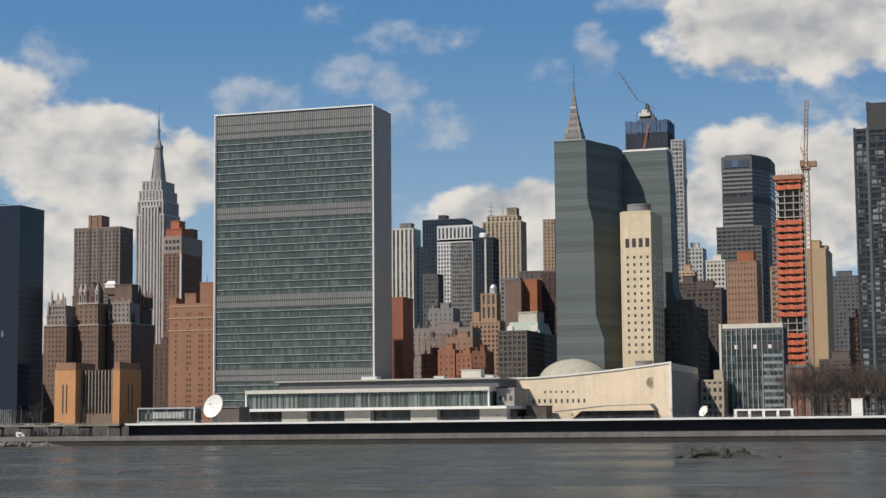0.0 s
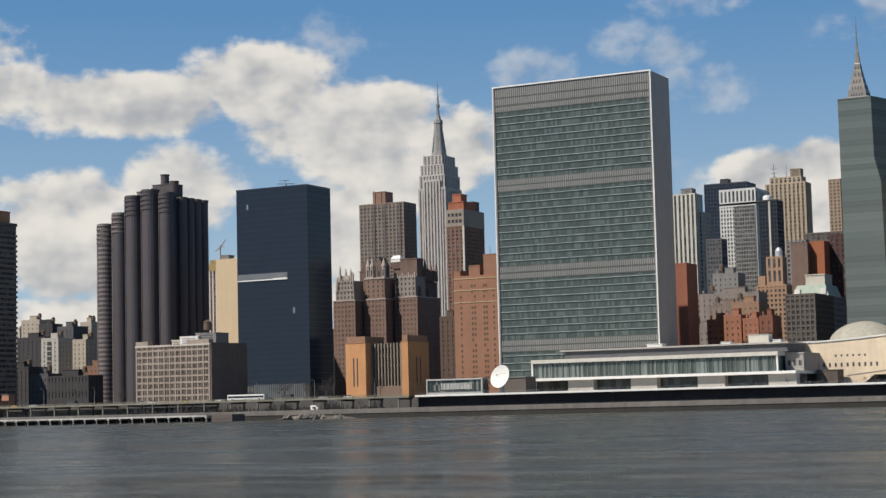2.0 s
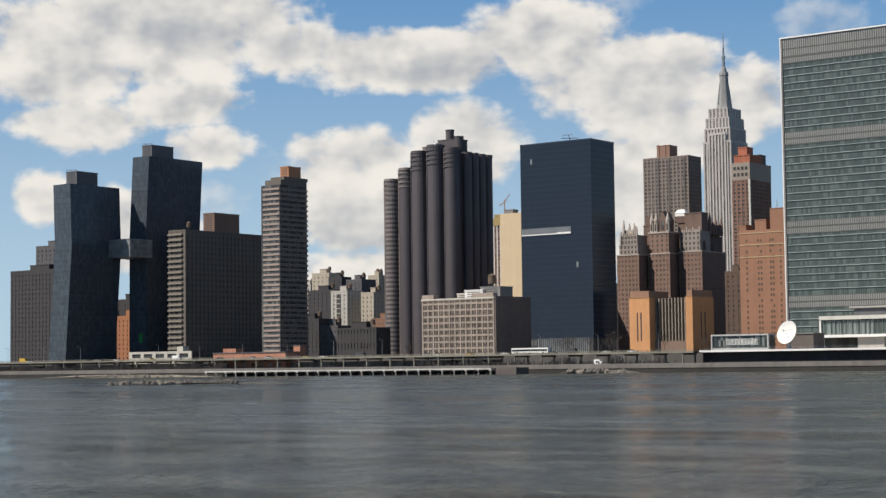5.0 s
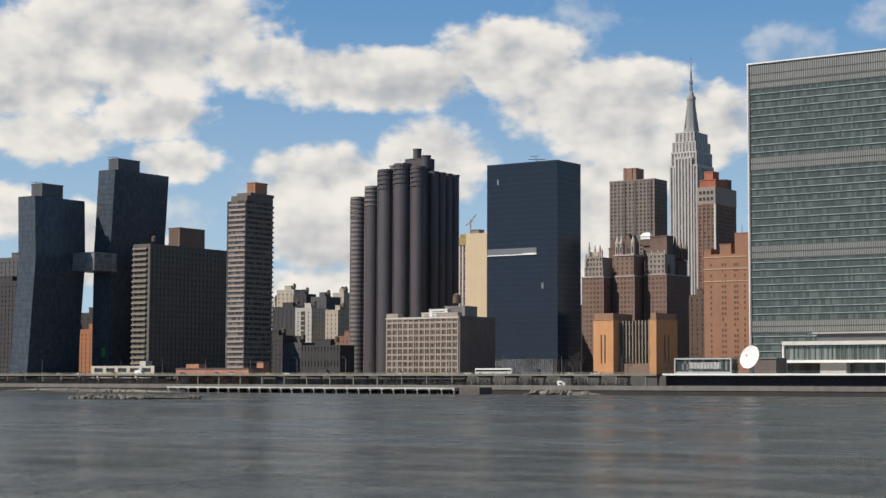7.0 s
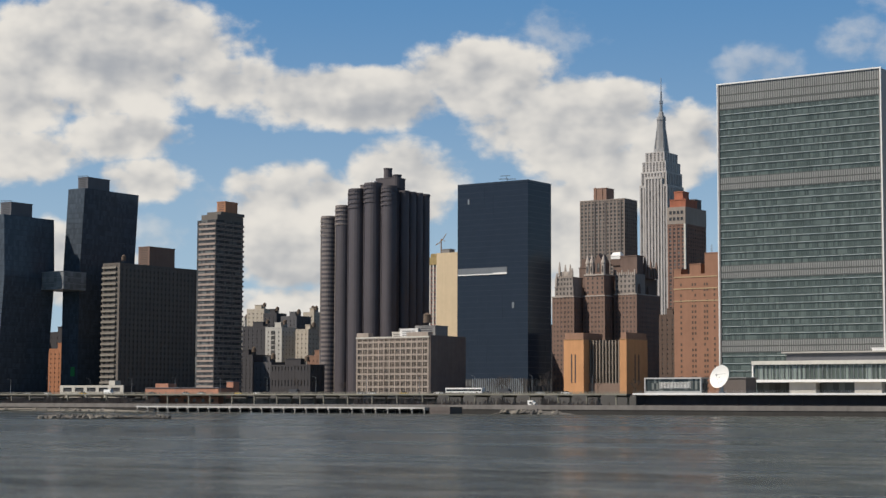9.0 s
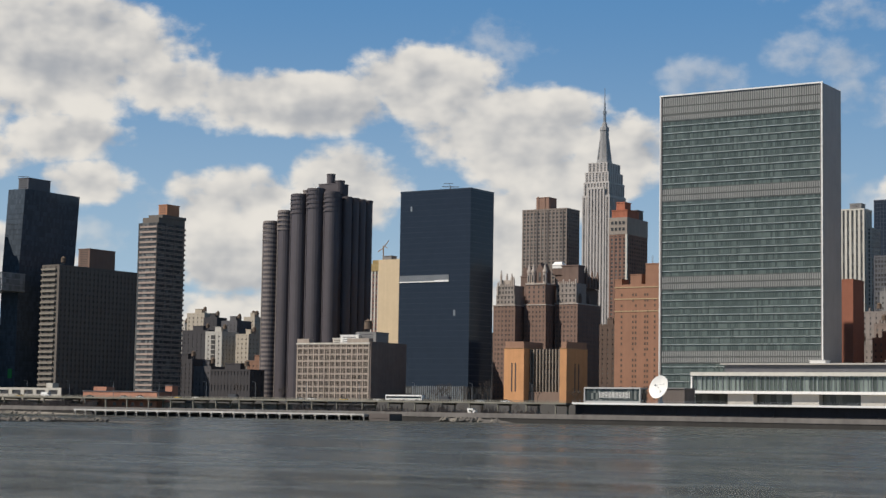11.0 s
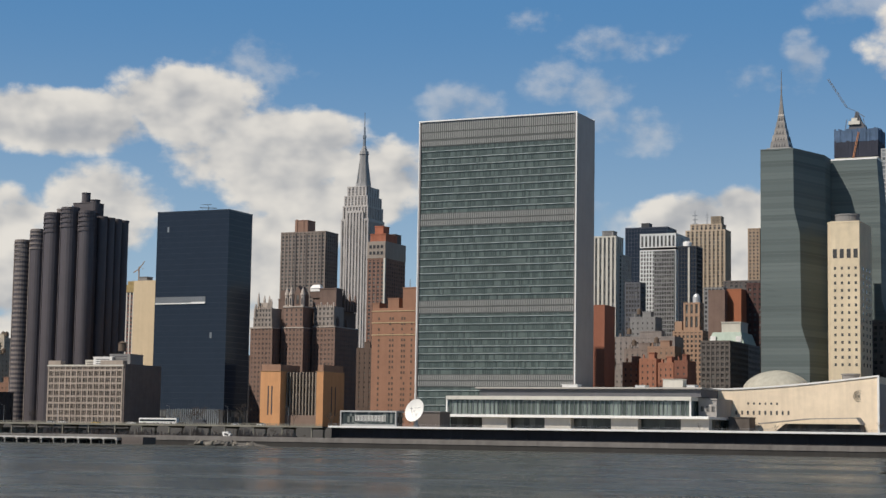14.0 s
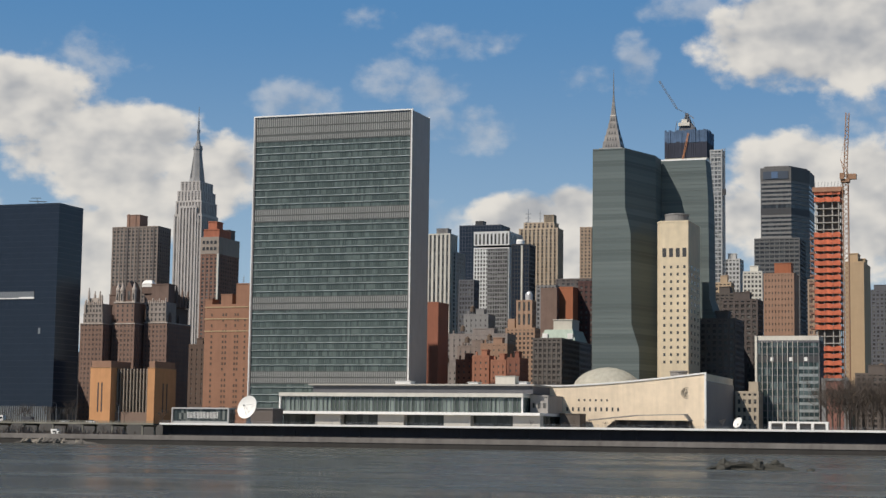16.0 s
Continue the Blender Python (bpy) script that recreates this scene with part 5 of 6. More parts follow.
# ---- blocks behind the conference building ----
def build_midtown_gap():
    o = tower("striped_tower", "white-striped tower with dark window strips", -490, 1418, 19, 18, 178.5, PALE, WINDOW, 48, 5, 4, pier=0.5, span=0.0, proud=0.6)
    tower("striped_tower", "lower shoulder of grey and white stone", -486, 1424, 12, 22, 163, surface("shoulder_stone", (0.42, 0.39, 0.35), 0.85), WINDOW, 42, 4, 5, pier=0.5, span=0.3)
    roof_box(o, -4, 6, -5, 5, 178.5, 183, GREYWALL)
    tower("narrow_brick_slab", "narrow red brick slab with a blank shaded side", -332.4, 943, 9.5, 17, 81.4, surface("slab_brick", (0.27, 0.105, 0.065), 0.9), WINDOW, 1, 2, 2, pier=0.0, span=1.0)
    tower("dark_office_block", "small dark office block with a pale corner", -423.3, 1282, 11.4, 12.5, 125.8, SLATE, WINDOW, 34, 5, 4, pier=0.3, span=0.4)
    o = tower("navy_tower", "dark navy office tower with flat roof", -522, 1665, 43, 30, 216.3, surface("navy_metal", (0.032, 0.040, 0.062), 0.6), BLACKGLASS, 55, 14, 9, pier=0.12, span=0.12, proud=0.15)
    roof_box(o, -8, 0, -6, 4, 216, 221, DARK)
    wt = surface("white_grid", (0.60, 0.60, 0.58), 0.8)
    o = tower("white_grid_tower", "white gridded office tower with tall upper colonnade", -471.5, 1529, 33, 42, 178, wt, WINDOW, 46, 12, 14, pier=0.4, span=0.32)
    facade(o, -16.5, 16.5, -21, 21, 180, 192.8, WINDOW, wt, 1, 9, 10, pier=0.45, span=0.08, cap=2)
    part("dark_bay", Shape().box(-3.5, 15.9, -22.2, -21.4, 10, 177), WINDOW, o, "dark glass bay")
    s = Shape()
    for i in range(9):
        s.box(-3.2 + i * 2.3, -2.7 + i * 2.3, -22.5, -22.2, 10, 177)
    for i in range(44):
        s.box(-3.5, 15.9, -22.4, -22.2, 12 + i * 3.76, 13.2 + i * 3.76)
    part("bay_grid", s, GREYWALL, o, kind="stuff")
    o = tower("black_glass_slab", "black glass slab with a rounded pale roof tank", -425.5, 1438, 15, 18, 170.2, surface("black_frame", (0.03, 0.03, 0.034), 0.5), BLACKGLASS, 44, 6, 6, pier=0.2, span=0.2)
    part("roof_drum", Shape().ring([(170, 3.6), (173.5, 3.6), (174.5, 3.0)], 16, -2, -3), WHITE, o, "white round roof tank")
    part("stair_strip", Shape().box(0.5, 2.0, -9.6, -8.9, 10, 169), PALE, o, "pale stair strip")
    deco = surface("deco_stone", (0.42, 0.335, 0.245), 0.85)
    o = tower("deco_tower", "cream art deco office tower with upright ribs and stepped top", -456.4, 1637.6, 37.6, 18.4, 208, deco, glazing("deco_window", (0.10, 0.088, 0.075), 0.3, (2.2, 3.6), 0.3), 55, 9, 5, pier=0.55, span=0.16, proud=0.8)
    facade(o, -15, 15, -7.5, 7.5, 208, 214, WINDOW, deco, 2, 7, 4, pier=0.5, span=0.2)
    roof_box(o, 4, 14, -5, 5, 214, 221, surface("deco_house", (0.30, 0.24, 0.17), 0.85))
    antenna(o, -12, -4, 208, 20, 0.9)
    antenna(o, 0, -4, 214, 12, 0.5)
    tower("beige_tower", "far slim beige stone tower", -474.9, 1839.7, 12, 12, 233.1, surface("far_stone", (0.32, 0.235, 0.165), 0.88), WINDOW, 60, 3, 3, pier=0.55, span=0.45)
    brown = surface("deco_brown", (0.36, 0.235, 0.16), 0.9)
    o = tower("stepped_apartment_block", "stepped brown brick apartment house with sunlit crown", -322.6, 1103.8, 19, 12, 76.9, brown, WINDOW, 22, 7, 4, pier=0.5, span=0.42)
    facade(o, -2.6, 7.2, -5, 4, 77, 95, WINDOW, brown, 2, 3, 3, pier=0.5, span=0.22)
    part("shoulder", Shape().box(-9, -4.2, -5, 4, 77, 83), brown, o)
    part("arched_tank", Shape().ring([(95, 2.4), (99, 2.4), (100.6, 1.6), (101.2, 0.3)], 14, 4, 0), surface("tank_metal", (0.55, 0.56, 0.57), 0.4, 0.3), o, "rounded pale roof tank")
    tower("grey_office_block", "plain grey stone office block", -350, 1251, 14, 12, 117.8, GREYWALL, WINDOW, 32, 5, 4, pier=0.35, span=0.4)
    o = tower("red_brick_block", "red brick block in front of dark taller wing", -312, 1158.7, 9, 16, 108, RED, WINDOW, 1, 3, 4, pier=0.0, span=1.0)
    tower("tan_brick_block", "plain dull tan brick block beside red brick", -321.4, 1152, 10.5, 16, 107, surface("dull_tan_brick", (0.185, 0.125, 0.10), 0.9, vary=0.35), WINDOW, 1, 3, 4, pier=0.0, span=1.0)
    tower("dark_brick_wing", "dark brown wing with stepped roof", -297, 1172, 14, 24, 113, surface("maroon_brick", (0.085, 0.045, 0.04), 0.9), WINDOW, 30, 4, 6, pier=0.5, span=0.5)
    tower("dark_flat_block", "long dark flat-roofed block behind", -330, 1290, 30, 22, 126, DUSK, WINDOW, 34, 8, 6, pier=0.4, span=0.4)
    o = tower("green_roofed_block", "grey block with pale green copper roof storey", -284.6, 1062.6, 22, 40, 66, GREYWALL, WINDOW, 16, 7, 11, pier=0.4, span=0.4)
    part("green_roof", Shape().loft([(66, [(-11.4, -20.4), (11.4, -20.4), (11.4, 10), (-11.4, 10)]), (73, [(-8.6, -18), (9, -18), (9, 8), (-8.6, 8)])]), surface("copper_green", (0.42, 0.50, 0.43), 0.8, vary=0.3), o, "sloping pale green roof")
    part("roof_house", Shape().box(-4, 8, -15, 2, 73, 79).box(-4.4, 8.4, -15.4, 2.4, 79, 79.6), PALE, o)
    for x in (-9.6, 6.5):
        part("dormer", Shape().box(x, x + 3.4, -20.6, -14, 67, 70.5), WHITE, o, "white dormer")
    tower("dim_office_block", "dim brown-grey block with banded windows", -279.2, 1012, 17, 40, 64.8, surface("dim_stone", (0.13, 0.115, 0.105), 0.9), WINDOW, 17, 6, 12, pier=0.35, span=0.4)
    grey = surface("lowrise_stone", (0.235, 0.205, 0.188), 0.9, vary=0.4)
    pink = surface("lowrise_brick", (0.33, 0.15, 0.095), 0.9, vary=0.35)
    for nm, lab, U, V, w, d, top, mat, fl, nx in (
            ("low_block", "wide pale grey stone block with flat roof", -324.7, 1051, 40, 17, 70, grey, 18, 11),
            ("low_block", "tan stone block with small tower", -345, 1075, 16, 14, 84, GREYWALL, 22, 5),
            ("low_block", "brown-grey block stepping down", -333, 1040, 20, 12, 62, surface("lowrise_tan", (0.21, 0.165, 0.14), 0.9, vary=0.4), 16, 6),
            ("low_block", "small grey house with flat roof", -332, 985, 14, 12, 47, grey, 11, 5),
            ("row_house", "red brick row house with flat roof", -319, 965, 9.5, 14, 50, pink, 12, 3),
            ("row_house", "red brick row house with parapet", -308, 962, 9.5, 14, 52, pink, 12, 3),
            ("row_house", "red brick row house with dark side", -297, 959, 8.5, 14, 49.5, pink, 12, 3),
            ("row_house", "dark red brick row house", -288, 956, 7, 16, 50.5, surface("row_dark", (0.21, 0.09, 0.06), 0.9), 12, 2),
            ("low_block", "ornate brown block with bay windows", -309, 1000, 16, 12, 61, surface("ornate_brown", (0.30, 0.19, 0.13), 0.9), 15, 5)):
        o = tower(nm, lab, U, V, w, d, top, mat, WINDOW, fl, nx, 4, pier=0.74, span=0.6, proud=0.25)
        roof_box(o, -w * 0.1, w * 0.25, -d * 0.2, d * 0.2, top, top + 3.2, mat, louvres=False, name="roof_house")
        if w > 12:
            water_tank(o, -w * 0.3, 0, top, 1.5, 2.6)
        part("chimney", Shape().box(-w * 0.42, -w * 0.42 + 0.9, -d * 0.3, -d * 0.3 + 0.9, top, top + 2.4), mat, o)


build_midtown_gap()


# ---- glass hotel towers, cream tower, skyline to the north ----
def build_glass_pair():
    teal_line = surface("teal_line", (0.125, 0.148, 0.145), 0.85)
    ob = thing("angled_glass_tower", "blue-green glass tower with slanting cut-back edges", "skyscraper", -241, 990, group="pair of glass towers")
    top = 169.5

    def plan(s):
        return [(-9.4, -17.3), (9.1 + s, -17.3), (20 + s * 0.5, 14), (20, 30), (-9.4, 30)]

    part("glazing", Shape().loft([(10, plan(9.0)), (56, plan(8.6)), (70, plan(4.2)), (122, plan(3.6)), (136, plan(0.4)), (top, plan(0))]), TEALGLASS, ob)
    part("parapet", Shape().loft([(top - 0.6, plan(0.1)), (top + 0.6, plan(0.1))]), teal_line, ob)
    s = Shape()
    for i in range(46):
        z = 12 + i * 3.4
        sft = np.interp(z, [10, 56, 70, 122, 136, 170], [9.0, 8.6, 4.2, 3.6, 0.4, 0])
        s.loft([(z, [(x * 1.004, y * 1.004) for x, y in plan(float(sft))]), (z + 0.3, [(x * 1.004, y * 1.004) for x, y in plan(float(sft))])])
    part("floor_line", s, teal_line, ob, kind="stuff")
    o2 = thing("angled_glass_tower", "second blue-green glass tower stepping back at one side", "skyscraper", -207, 1045, group="pair of glass towers")

    def plan2(s):
        return [(-18, -23.4), (12.1 + s, -23.4), (12.1 + s, -8 + 2.6 * s), (-18, -8 + 2.6 * s)]

    part("glazing", Shape().loft([(10, plan2(6.5)), (74, plan2(6)), (88, plan2(2.0)), (146, plan2(1.5)), (top, plan2(0))]), TEALGLASS, o2)
    s = Shape()
    for i in range(46):
        z = 12 + i * 3.4
        sft = float(np.interp(z, [10, 74, 88, 146, 170], [6.5, 6, 2, 1.5, 0]))
        q = [(x + (0.1 if x > 0 else -0.1), y + (0.1 if y > 0 else -0.1)) for x, y in plan2(sft)]
        s.loft([(z, q), (z + 0.3, q)])
    part("floor_line", s, teal_line, o2, kind="stuff")
    part("parapet", Shape().loft([(top, plan2(0.2)), (top + 0.8, plan2(0.2))]), WHITE, o2, "pale roof edge")


def build_cream_tower():
    ob = thing("cream_tower", "cream concrete tower with small square windows and round roof drum", "office tower", -203, 982)
    x, y, c = 9.2, 16.2, 2.6
    poly = [(-x + c, -y), (x - 0.3, -y), (x, -y + 0.3), (x, y), (-x, y), (-x, -y + c + 1.5)]
    part("shell", Shape().loft([(10, poly), (126.0, poly)]), CREAM, ob)
    part("parapet", Shape().loft([(126.0, [(a * 1.01, b * 1.01) for a, b in poly]), (126.8, [(a * 1.01, b * 1.01) for a, b in poly])]), CREAM, ob)
    wm = Shape().box(-0.62, 0.62, -0.08, 0.3, 0, 1.6).mesh("window", WINDOW)
    xs = [-x + c + 2.2 + i * 3.75 for i in range(4)]
    for r in range(14):
        for a in xs:
            part("window", wm, WINDOW, ob).location = (a, -y + 0.02, 47.5 + r * 4.05)
    tall = Shape().box(-1.1, 1.1, -0.12, 0.3, 0, 5.0).mesh("louvre", DARK)
    for a in xs:
        part("louvre", tall, DARK, ob, "tall dark louvre").location = (a, -y + 0.02, 106.5)
    side = Shape().box(-0.3, 0.12, -1.0, 1.0, 0, 2.0).mesh("window", WINDOW)
    for r in range(14):
        for k in range(3):
            part("window", side, WINDOW, ob).location = (x - 0.02, -8 + k * 9, 47.5 + r * 4.05)
    part("roof_drum", Shape().ring([(126, 6.6), (130.6, 6.6), (130.7, 6.9), (131.4, 6.8)], 24, 0.5, -6), GREYWALL, ob, "grey round roof drum")


def lattice(s, p, q, half, n, r=0.12):
    """A square lattice mast from p to q."""
    p, q = Vector(p), Vector(q)
    d = (q - p).normalized()
    a = d.cross(Vector((0, 1, 0)) if abs(d.y) < 0.9 else Vector((1, 0, 0))).normalized() * half
    b = d.cross(a).normalized() * half
    cs = [a + b, a - b, -a - b, b - a]
    for c in cs:
        s.bar(p + c, q + c, r)
    for i in range(n):
        u, v = p.lerp(q, i / n), p.lerp(q, (i + 1) / n)
        for k in range(4):
            s.bar(u + cs[k], v + cs[(k + 1) % 4], r * 0.7)
    return s


def build_netted_tower():
    ob = thing("tower_under_construction", "tall tower under construction wrapped in blue netting at its top", "skyscraper", -369, 1844)
    facade(ob, -21.5, 21.5, -17.7, 17.7, 10, 298, TEALGLASS, SLATE, 70, 12, 10, pier=0.2, span=0.25)
    net = surface("blue_net", (0.085, 0.135, 0.22), 0.9, vary=0.6, grain=0.5)
    low_net = surface("dark_net", (0.035, 0.038, 0.055), 0.9, vary=0.5, grain=0.5)
    t = Shape()
    s = Shape()
    for i in range(22):
        a = -22.5 + i * 45 / 22
        dz = random.uniform(-1.5, 1.5)
        s.box(a, a + 45 / 22 - 0.12, -19.3 + random.uniform(-0.4, 0.4), -18.4, 318, 331 + dz)
        t.box(a, a + 45 / 22 - 0.12, -19.2 + random.uniform(-0.3, 0.3), -18.4, 302, 318.4 + dz)
    for i in range(17):
        a = -18.5 + i * 37 / 17
        dz = random.uniform(-1.5, 1.5)
        s.box(22.0, 22.9 + random.uniform(-0.4, 0.4), a, a + 37 / 17 - 0.12, 318, 331 + dz)
        t.box(22.0, 22.8 + random.uniform(-0.3, 0.3), a, a + 37 / 17 - 0.12, 302, 318.4 + dz)
        s.box(-22.9, -22.0, a, a + 37 / 17 - 0.25, 302, 331 + dz)
    part("netting", s, net, ob, "blue construction netting", kind="stuff")
    part("lower_netting", t, low_net, ob, "dark lower netting", kind="stuff")
    part("peak_frame", Shape().loft([(338, [(-9, -7), (5, -7), (5, 6), (-9, 6)]), (343, [(-6, -5), (2, -5), (2, 4), (-6, 4)]), (352, [(-3, -3.5), (-1, -3.5), (-1, -1.5), (-3, -1.5)])]), SLATE, ob, "tapering dark roof frame")
    part("inner_floors", Shape().box(-21.5, 21.5, -17.9, 17.7, 298, 326), surface("inner_dark", (0.05, 0.055, 0.065), 0.9), ob)
    part("pale_floor", Shape().box(-22.5, 22.5, -18.8, 18.4, 297.5, 301.5), PALE, ob, "pale open floor")
    top = Shape().loft([(326, [(-12, -8), (8, -8), (8, 8), (-12, 8)]), (338, [(-9, -7), (6, -7), (6, 7), (-9, 7)])])
    for i in range(6):
        top.bar((-14 + i * 4.5, -8, 330), (-12 + i * 3.4, -6, 344), 0.35)
    part("steel_crown", top, SLATE, ob, "open steel crown")
    part("white_cabin", Shape().box(-10, 2, -9, -4, 338, 341.5).box(-7, -1, -8, -3, 341.5, 345), PALE, ob, "pale crane cabin")
    s = lattice(Shape(), (-2, -4, 326), (-2, -4, 352), 1.4, 9, 0.3)
    lattice(s, (-12, -6, 357), (-31, -8, 388), 0.8, 14, 0.22)
    s.bar((-2, -4, 352), (-12, -6, 357), 0.35).bar((-2, -4, 352), (6, -4, 346), 0.6)
    part("crane", s, surface("crane_steel", (0.16, 0.17, 0.19), 0.5, 0.3), ob, "luffing tower crane with raised jib")
    s = lattice(Shape(), (-3, -19.8, 300), (3, -19.8, 328), 0.7, 8, 0.25)
    part("inclined_hoist", s, surface("hoist_orange", (0.50, 0.22, 0.10), 0.7), ob, "orange inclined hoist boom")


def build_hoist_tower():
    ob = thing("exposed_frame_tower", "slim tower with exposed floors and a hoist rail", "skyscraper", -272.6, 1482.5)
    facade(ob, -4.6, 4.6, -6.7, 6.7, 10, 250.8, glazing("exposed_glass", (0.12, 0.125, 0.13), 0.2, (1.5, 3.6), 0.7, (0.36, 0.37, 0.37)), surface("frame_grey", (0.40, 0.40, 0.39), 0.8), 66, 3, 3, pier=0.2, span=0.28, proud=0.5)
    s = lattice(Shape(), (6.6, -6, 10), (6.6, -6, 252), 0.9, 70, 0.16)
    part("hoist_rail", s, STEEL, ob, "lattice hoist rail")
    part("hoist_car", Shape().box(5.6, 8.2, -8, -5.6, 212, 217), DARK, ob)


def build_octagon_tower():
    ob = thing("broad_office_tower", "broad grey-brown octagonal office tower with dark service bands", "skyscraper", -256, 1745)
    st = surface("precast_grey", (0.205, 0.198, 0.19), 0.85)

    def plan(k):
        d, e = 40 * k, 20 * (k - 1)
        return [(-15.5 - e, -d), (13.5 + e, -d), (27.5 + e, -d + 26), (27.5 + e, d - 18), (13.5 + e, d), (-15.5 - e, d)]

    gl = glazing("precast_window", (0.04, 0.043, 0.047), 0.2, (2.4, 4.1), 0.08)
    part("glazing", Shape().loft([(10, plan(1)), (268, plan(1))]), gl, ob)
    s = Shape()
    for i in range(62):
        z = 12 + i * 4.1
        if 222 < z < 230 or z > 256:
            continue
        s.loft([(z, plan(1.012)), (z + 2.0, plan(1.012))])
    part("spandrel", s, st, ob, kind="stuff")
    part("service_band", Shape().loft([(222.6, plan(1.006)), (229.8, plan(1.006))]), DARK, ob, "dark open service storey")
    part("crown", Shape().loft([(256, plan(1.015)), (268.9, plan(1.015))]), surface("crown_precast", (0.12, 0.118, 0.116), 0.85), ob, "dark blank crown band")
    part("sign_panel", Shape().box(-13, 11, -41.3, -40.6, 258, 265.5), surface("sign_grey", (0.045, 0.06, 0.085), 0.6), ob, "dark sign panel")
    for i in range(1):
        part("sign_bar", Shape().box(-5, 1, -41.6, -41.3, 258.6, 265), surface("sign_blue", (0.07, 0.12, 0.21), 0.5), ob, "pale blue sign shape")
    part("roof_rail", Shape().loft([(268.9, plan(0.9)), (271.5, plan(0.86))]), DARK, ob)
    tower("broad_lower_block", "dark wider block below the octagonal tower", -232, 1683, 42, 40, 198.1, surface("lower_precast", (0.12, 0.118, 0.116), 0.85), gl, 46, 9, 9, pier=0.15, span=0.45)


def build_orange_site():
    ob = thing("tower_under_construction", "slim concrete tower under construction with orange netting", "skyscraper", -121.4, 1000)
    x, y = 6.8, 6.9
    part("core", Shape().box(-5.6, 5.6, -4.6, 5.6, 10, 146), surface("raw_core", (0.12, 0.10, 0.09), 0.9), ob)
    sm = Shape().box(-x, x, -y, y, 0, 0.45).mesh("floor_slab", CONCRETE)
    pm = Shape().box(0, 0.6, 0, 0.6, 0.45, 3.9).mesh("column", CONCRETE)
    net = surface("orange_net", (0.50, 0.135, 0.07), 0.85, vary=0.8, grain=0.9)
    nm = Shape()
    for i in range(20):
        a = -x - 0.3 + i * (2 * x + 0.6) / 20
        sag = 0.22 * math.sin(i * 0.9) + 0.12 * math.sin(i * 2.3)
        nm.box(a, a + (2 * x + 0.6) / 20, -y - 0.50 + sag, -y - 0.35 + sag, 0.0 + sag * 0.7, 2.5 + 0.3 * math.sin(i * 0.75 + 1.0))
    nm.box(x + 0.2, x + 0.4, -y, y, 0.2, 1.9).box(-x - 0.4, -x - 0.2, -y, y, 0.2, 1.9)
    nm = nm.mesh("orange_netting", net)
    for i in range(34):
        z = 12 + i * 3.95
        part("floor_slab", sm, CONCRETE, ob).location = (0, 0, z)
        for a in (-x + 0.3, -2.4, 2.4, x - 0.9):
            for b in (-y + 0.3, y - 0.9):
                part("column", pm, CONCRETE, ob).location = (a, b, z)
        if i not in (28, 29, 30, 31, 12, 13) and not (i < 5 and i != 2):
            n = part("orange_netting", nm, net, ob, "orange safety netting")
            n.location = (0, 0, z)
    part("formwork", Shape().box(-x - 1.2, x + 1.2, -y - 1.2, y + 1.2, 144.0, 146.6), surface("formwork_wood", (0.36, 0.19, 0.12), 0.9), ob, "orange-brown formwork")
    r = Shape()
    for i in range(9):
        r.bar((-x + i * 1.8, -y - 1, 146), (-x + i * 1.8 + 0.5, -y - 1, 149.5), 0.1)
    part("rebar", r, DARK, ob, kind="stuff")
    side = Shape()
    for i in range(22):
        side.box(-x - 3.4, -x - 0.8, -3, 3, 30 + i * 4.2, 31.0 + i * 4.2)
    side.box(-x - 3.2, -x - 2.9, -2.8, -2.4, 10, 122).box(-x - 1.2, -x - 0.9, -2.8, -2.4, 10, 122)
    part("scaffold", side, surface("scaffold_brown", (0.22, 0.13, 0.10), 0.9), ob, "brown scaffold landing")
    cr = thing("tower_crane", "pale orange lattice tower crane with steeply raised jib", "tower crane", -111.3, 993.6)
    paint = surface("crane_orange", (0.30, 0.17, 0.10), 0.6)
    part("mast", lattice(Shape(), (0, 0, 10), (0, 0, 152), 1.5, 52, 0.30), paint, cr)
    part("cab", Shape().box(-2.4, 2.4, -2.6, 2.6, 149, 150.6).box(-2.8, -0.4, -3.4, -1.4, 150.6, 154).box(0.6, 6.0, -1.5, 1.5, 150.6, 153.6), paint, cr)
    part("jib", lattice(Shape(), (0, -1, 152), (1.6, -1, 188), 0.9, 16, 0.22), paint, cr)
    part("a_frame", Shape().bar((0, 0, 152), (-2.6, 0, 162), 0.25).bar((2.5, 0, 152), (-2.6, 0, 162), 0.2).bar((-2.6, 0, 162), (1.2, -1, 180), 0.07), paint, cr)


def build_bronze_tower():
    ob = thing("bronze_glass_tower", "tall dark bronze glass tower with pale blinds and roof core", "skyscraper", -71.8, 978)
    x, y = 10.4, 20
    gl = glazing("bronze_window", (0.022, 0.026, 0.028), 0.12, (2.3, 3.9), 0.6, (0.36, 0.39, 0.39))
    fr = surface("bronze_frame", (0.055, 0.058, 0.06), 0.5, 0.3)
    facade(ob, -x + 1.4, x + 10, -y, y, 10, 164.3, gl, fr, 40, 8, 9, pier=0.14, span=0.30, proud=0.25)
    part("corner_pier", Shape().box(-x + 0.4, -x + 1.4, -y - 0.5, y, 10, 165), fr, ob)
    part("centre_pier", Shape().box(-x + 7.0, -x + 8.4, -y - 0.7, -y, 10, 165), surface("pier_pale", (0.11, 0.115, 0.12), 0.5), ob)
    part("roof_core", Shape().box(-3.4, 8, -12, 8, 164, 179.4).box(-3.6, -1.6, -12.2, -6, 176, 180), DARK, ob, "black roof core")


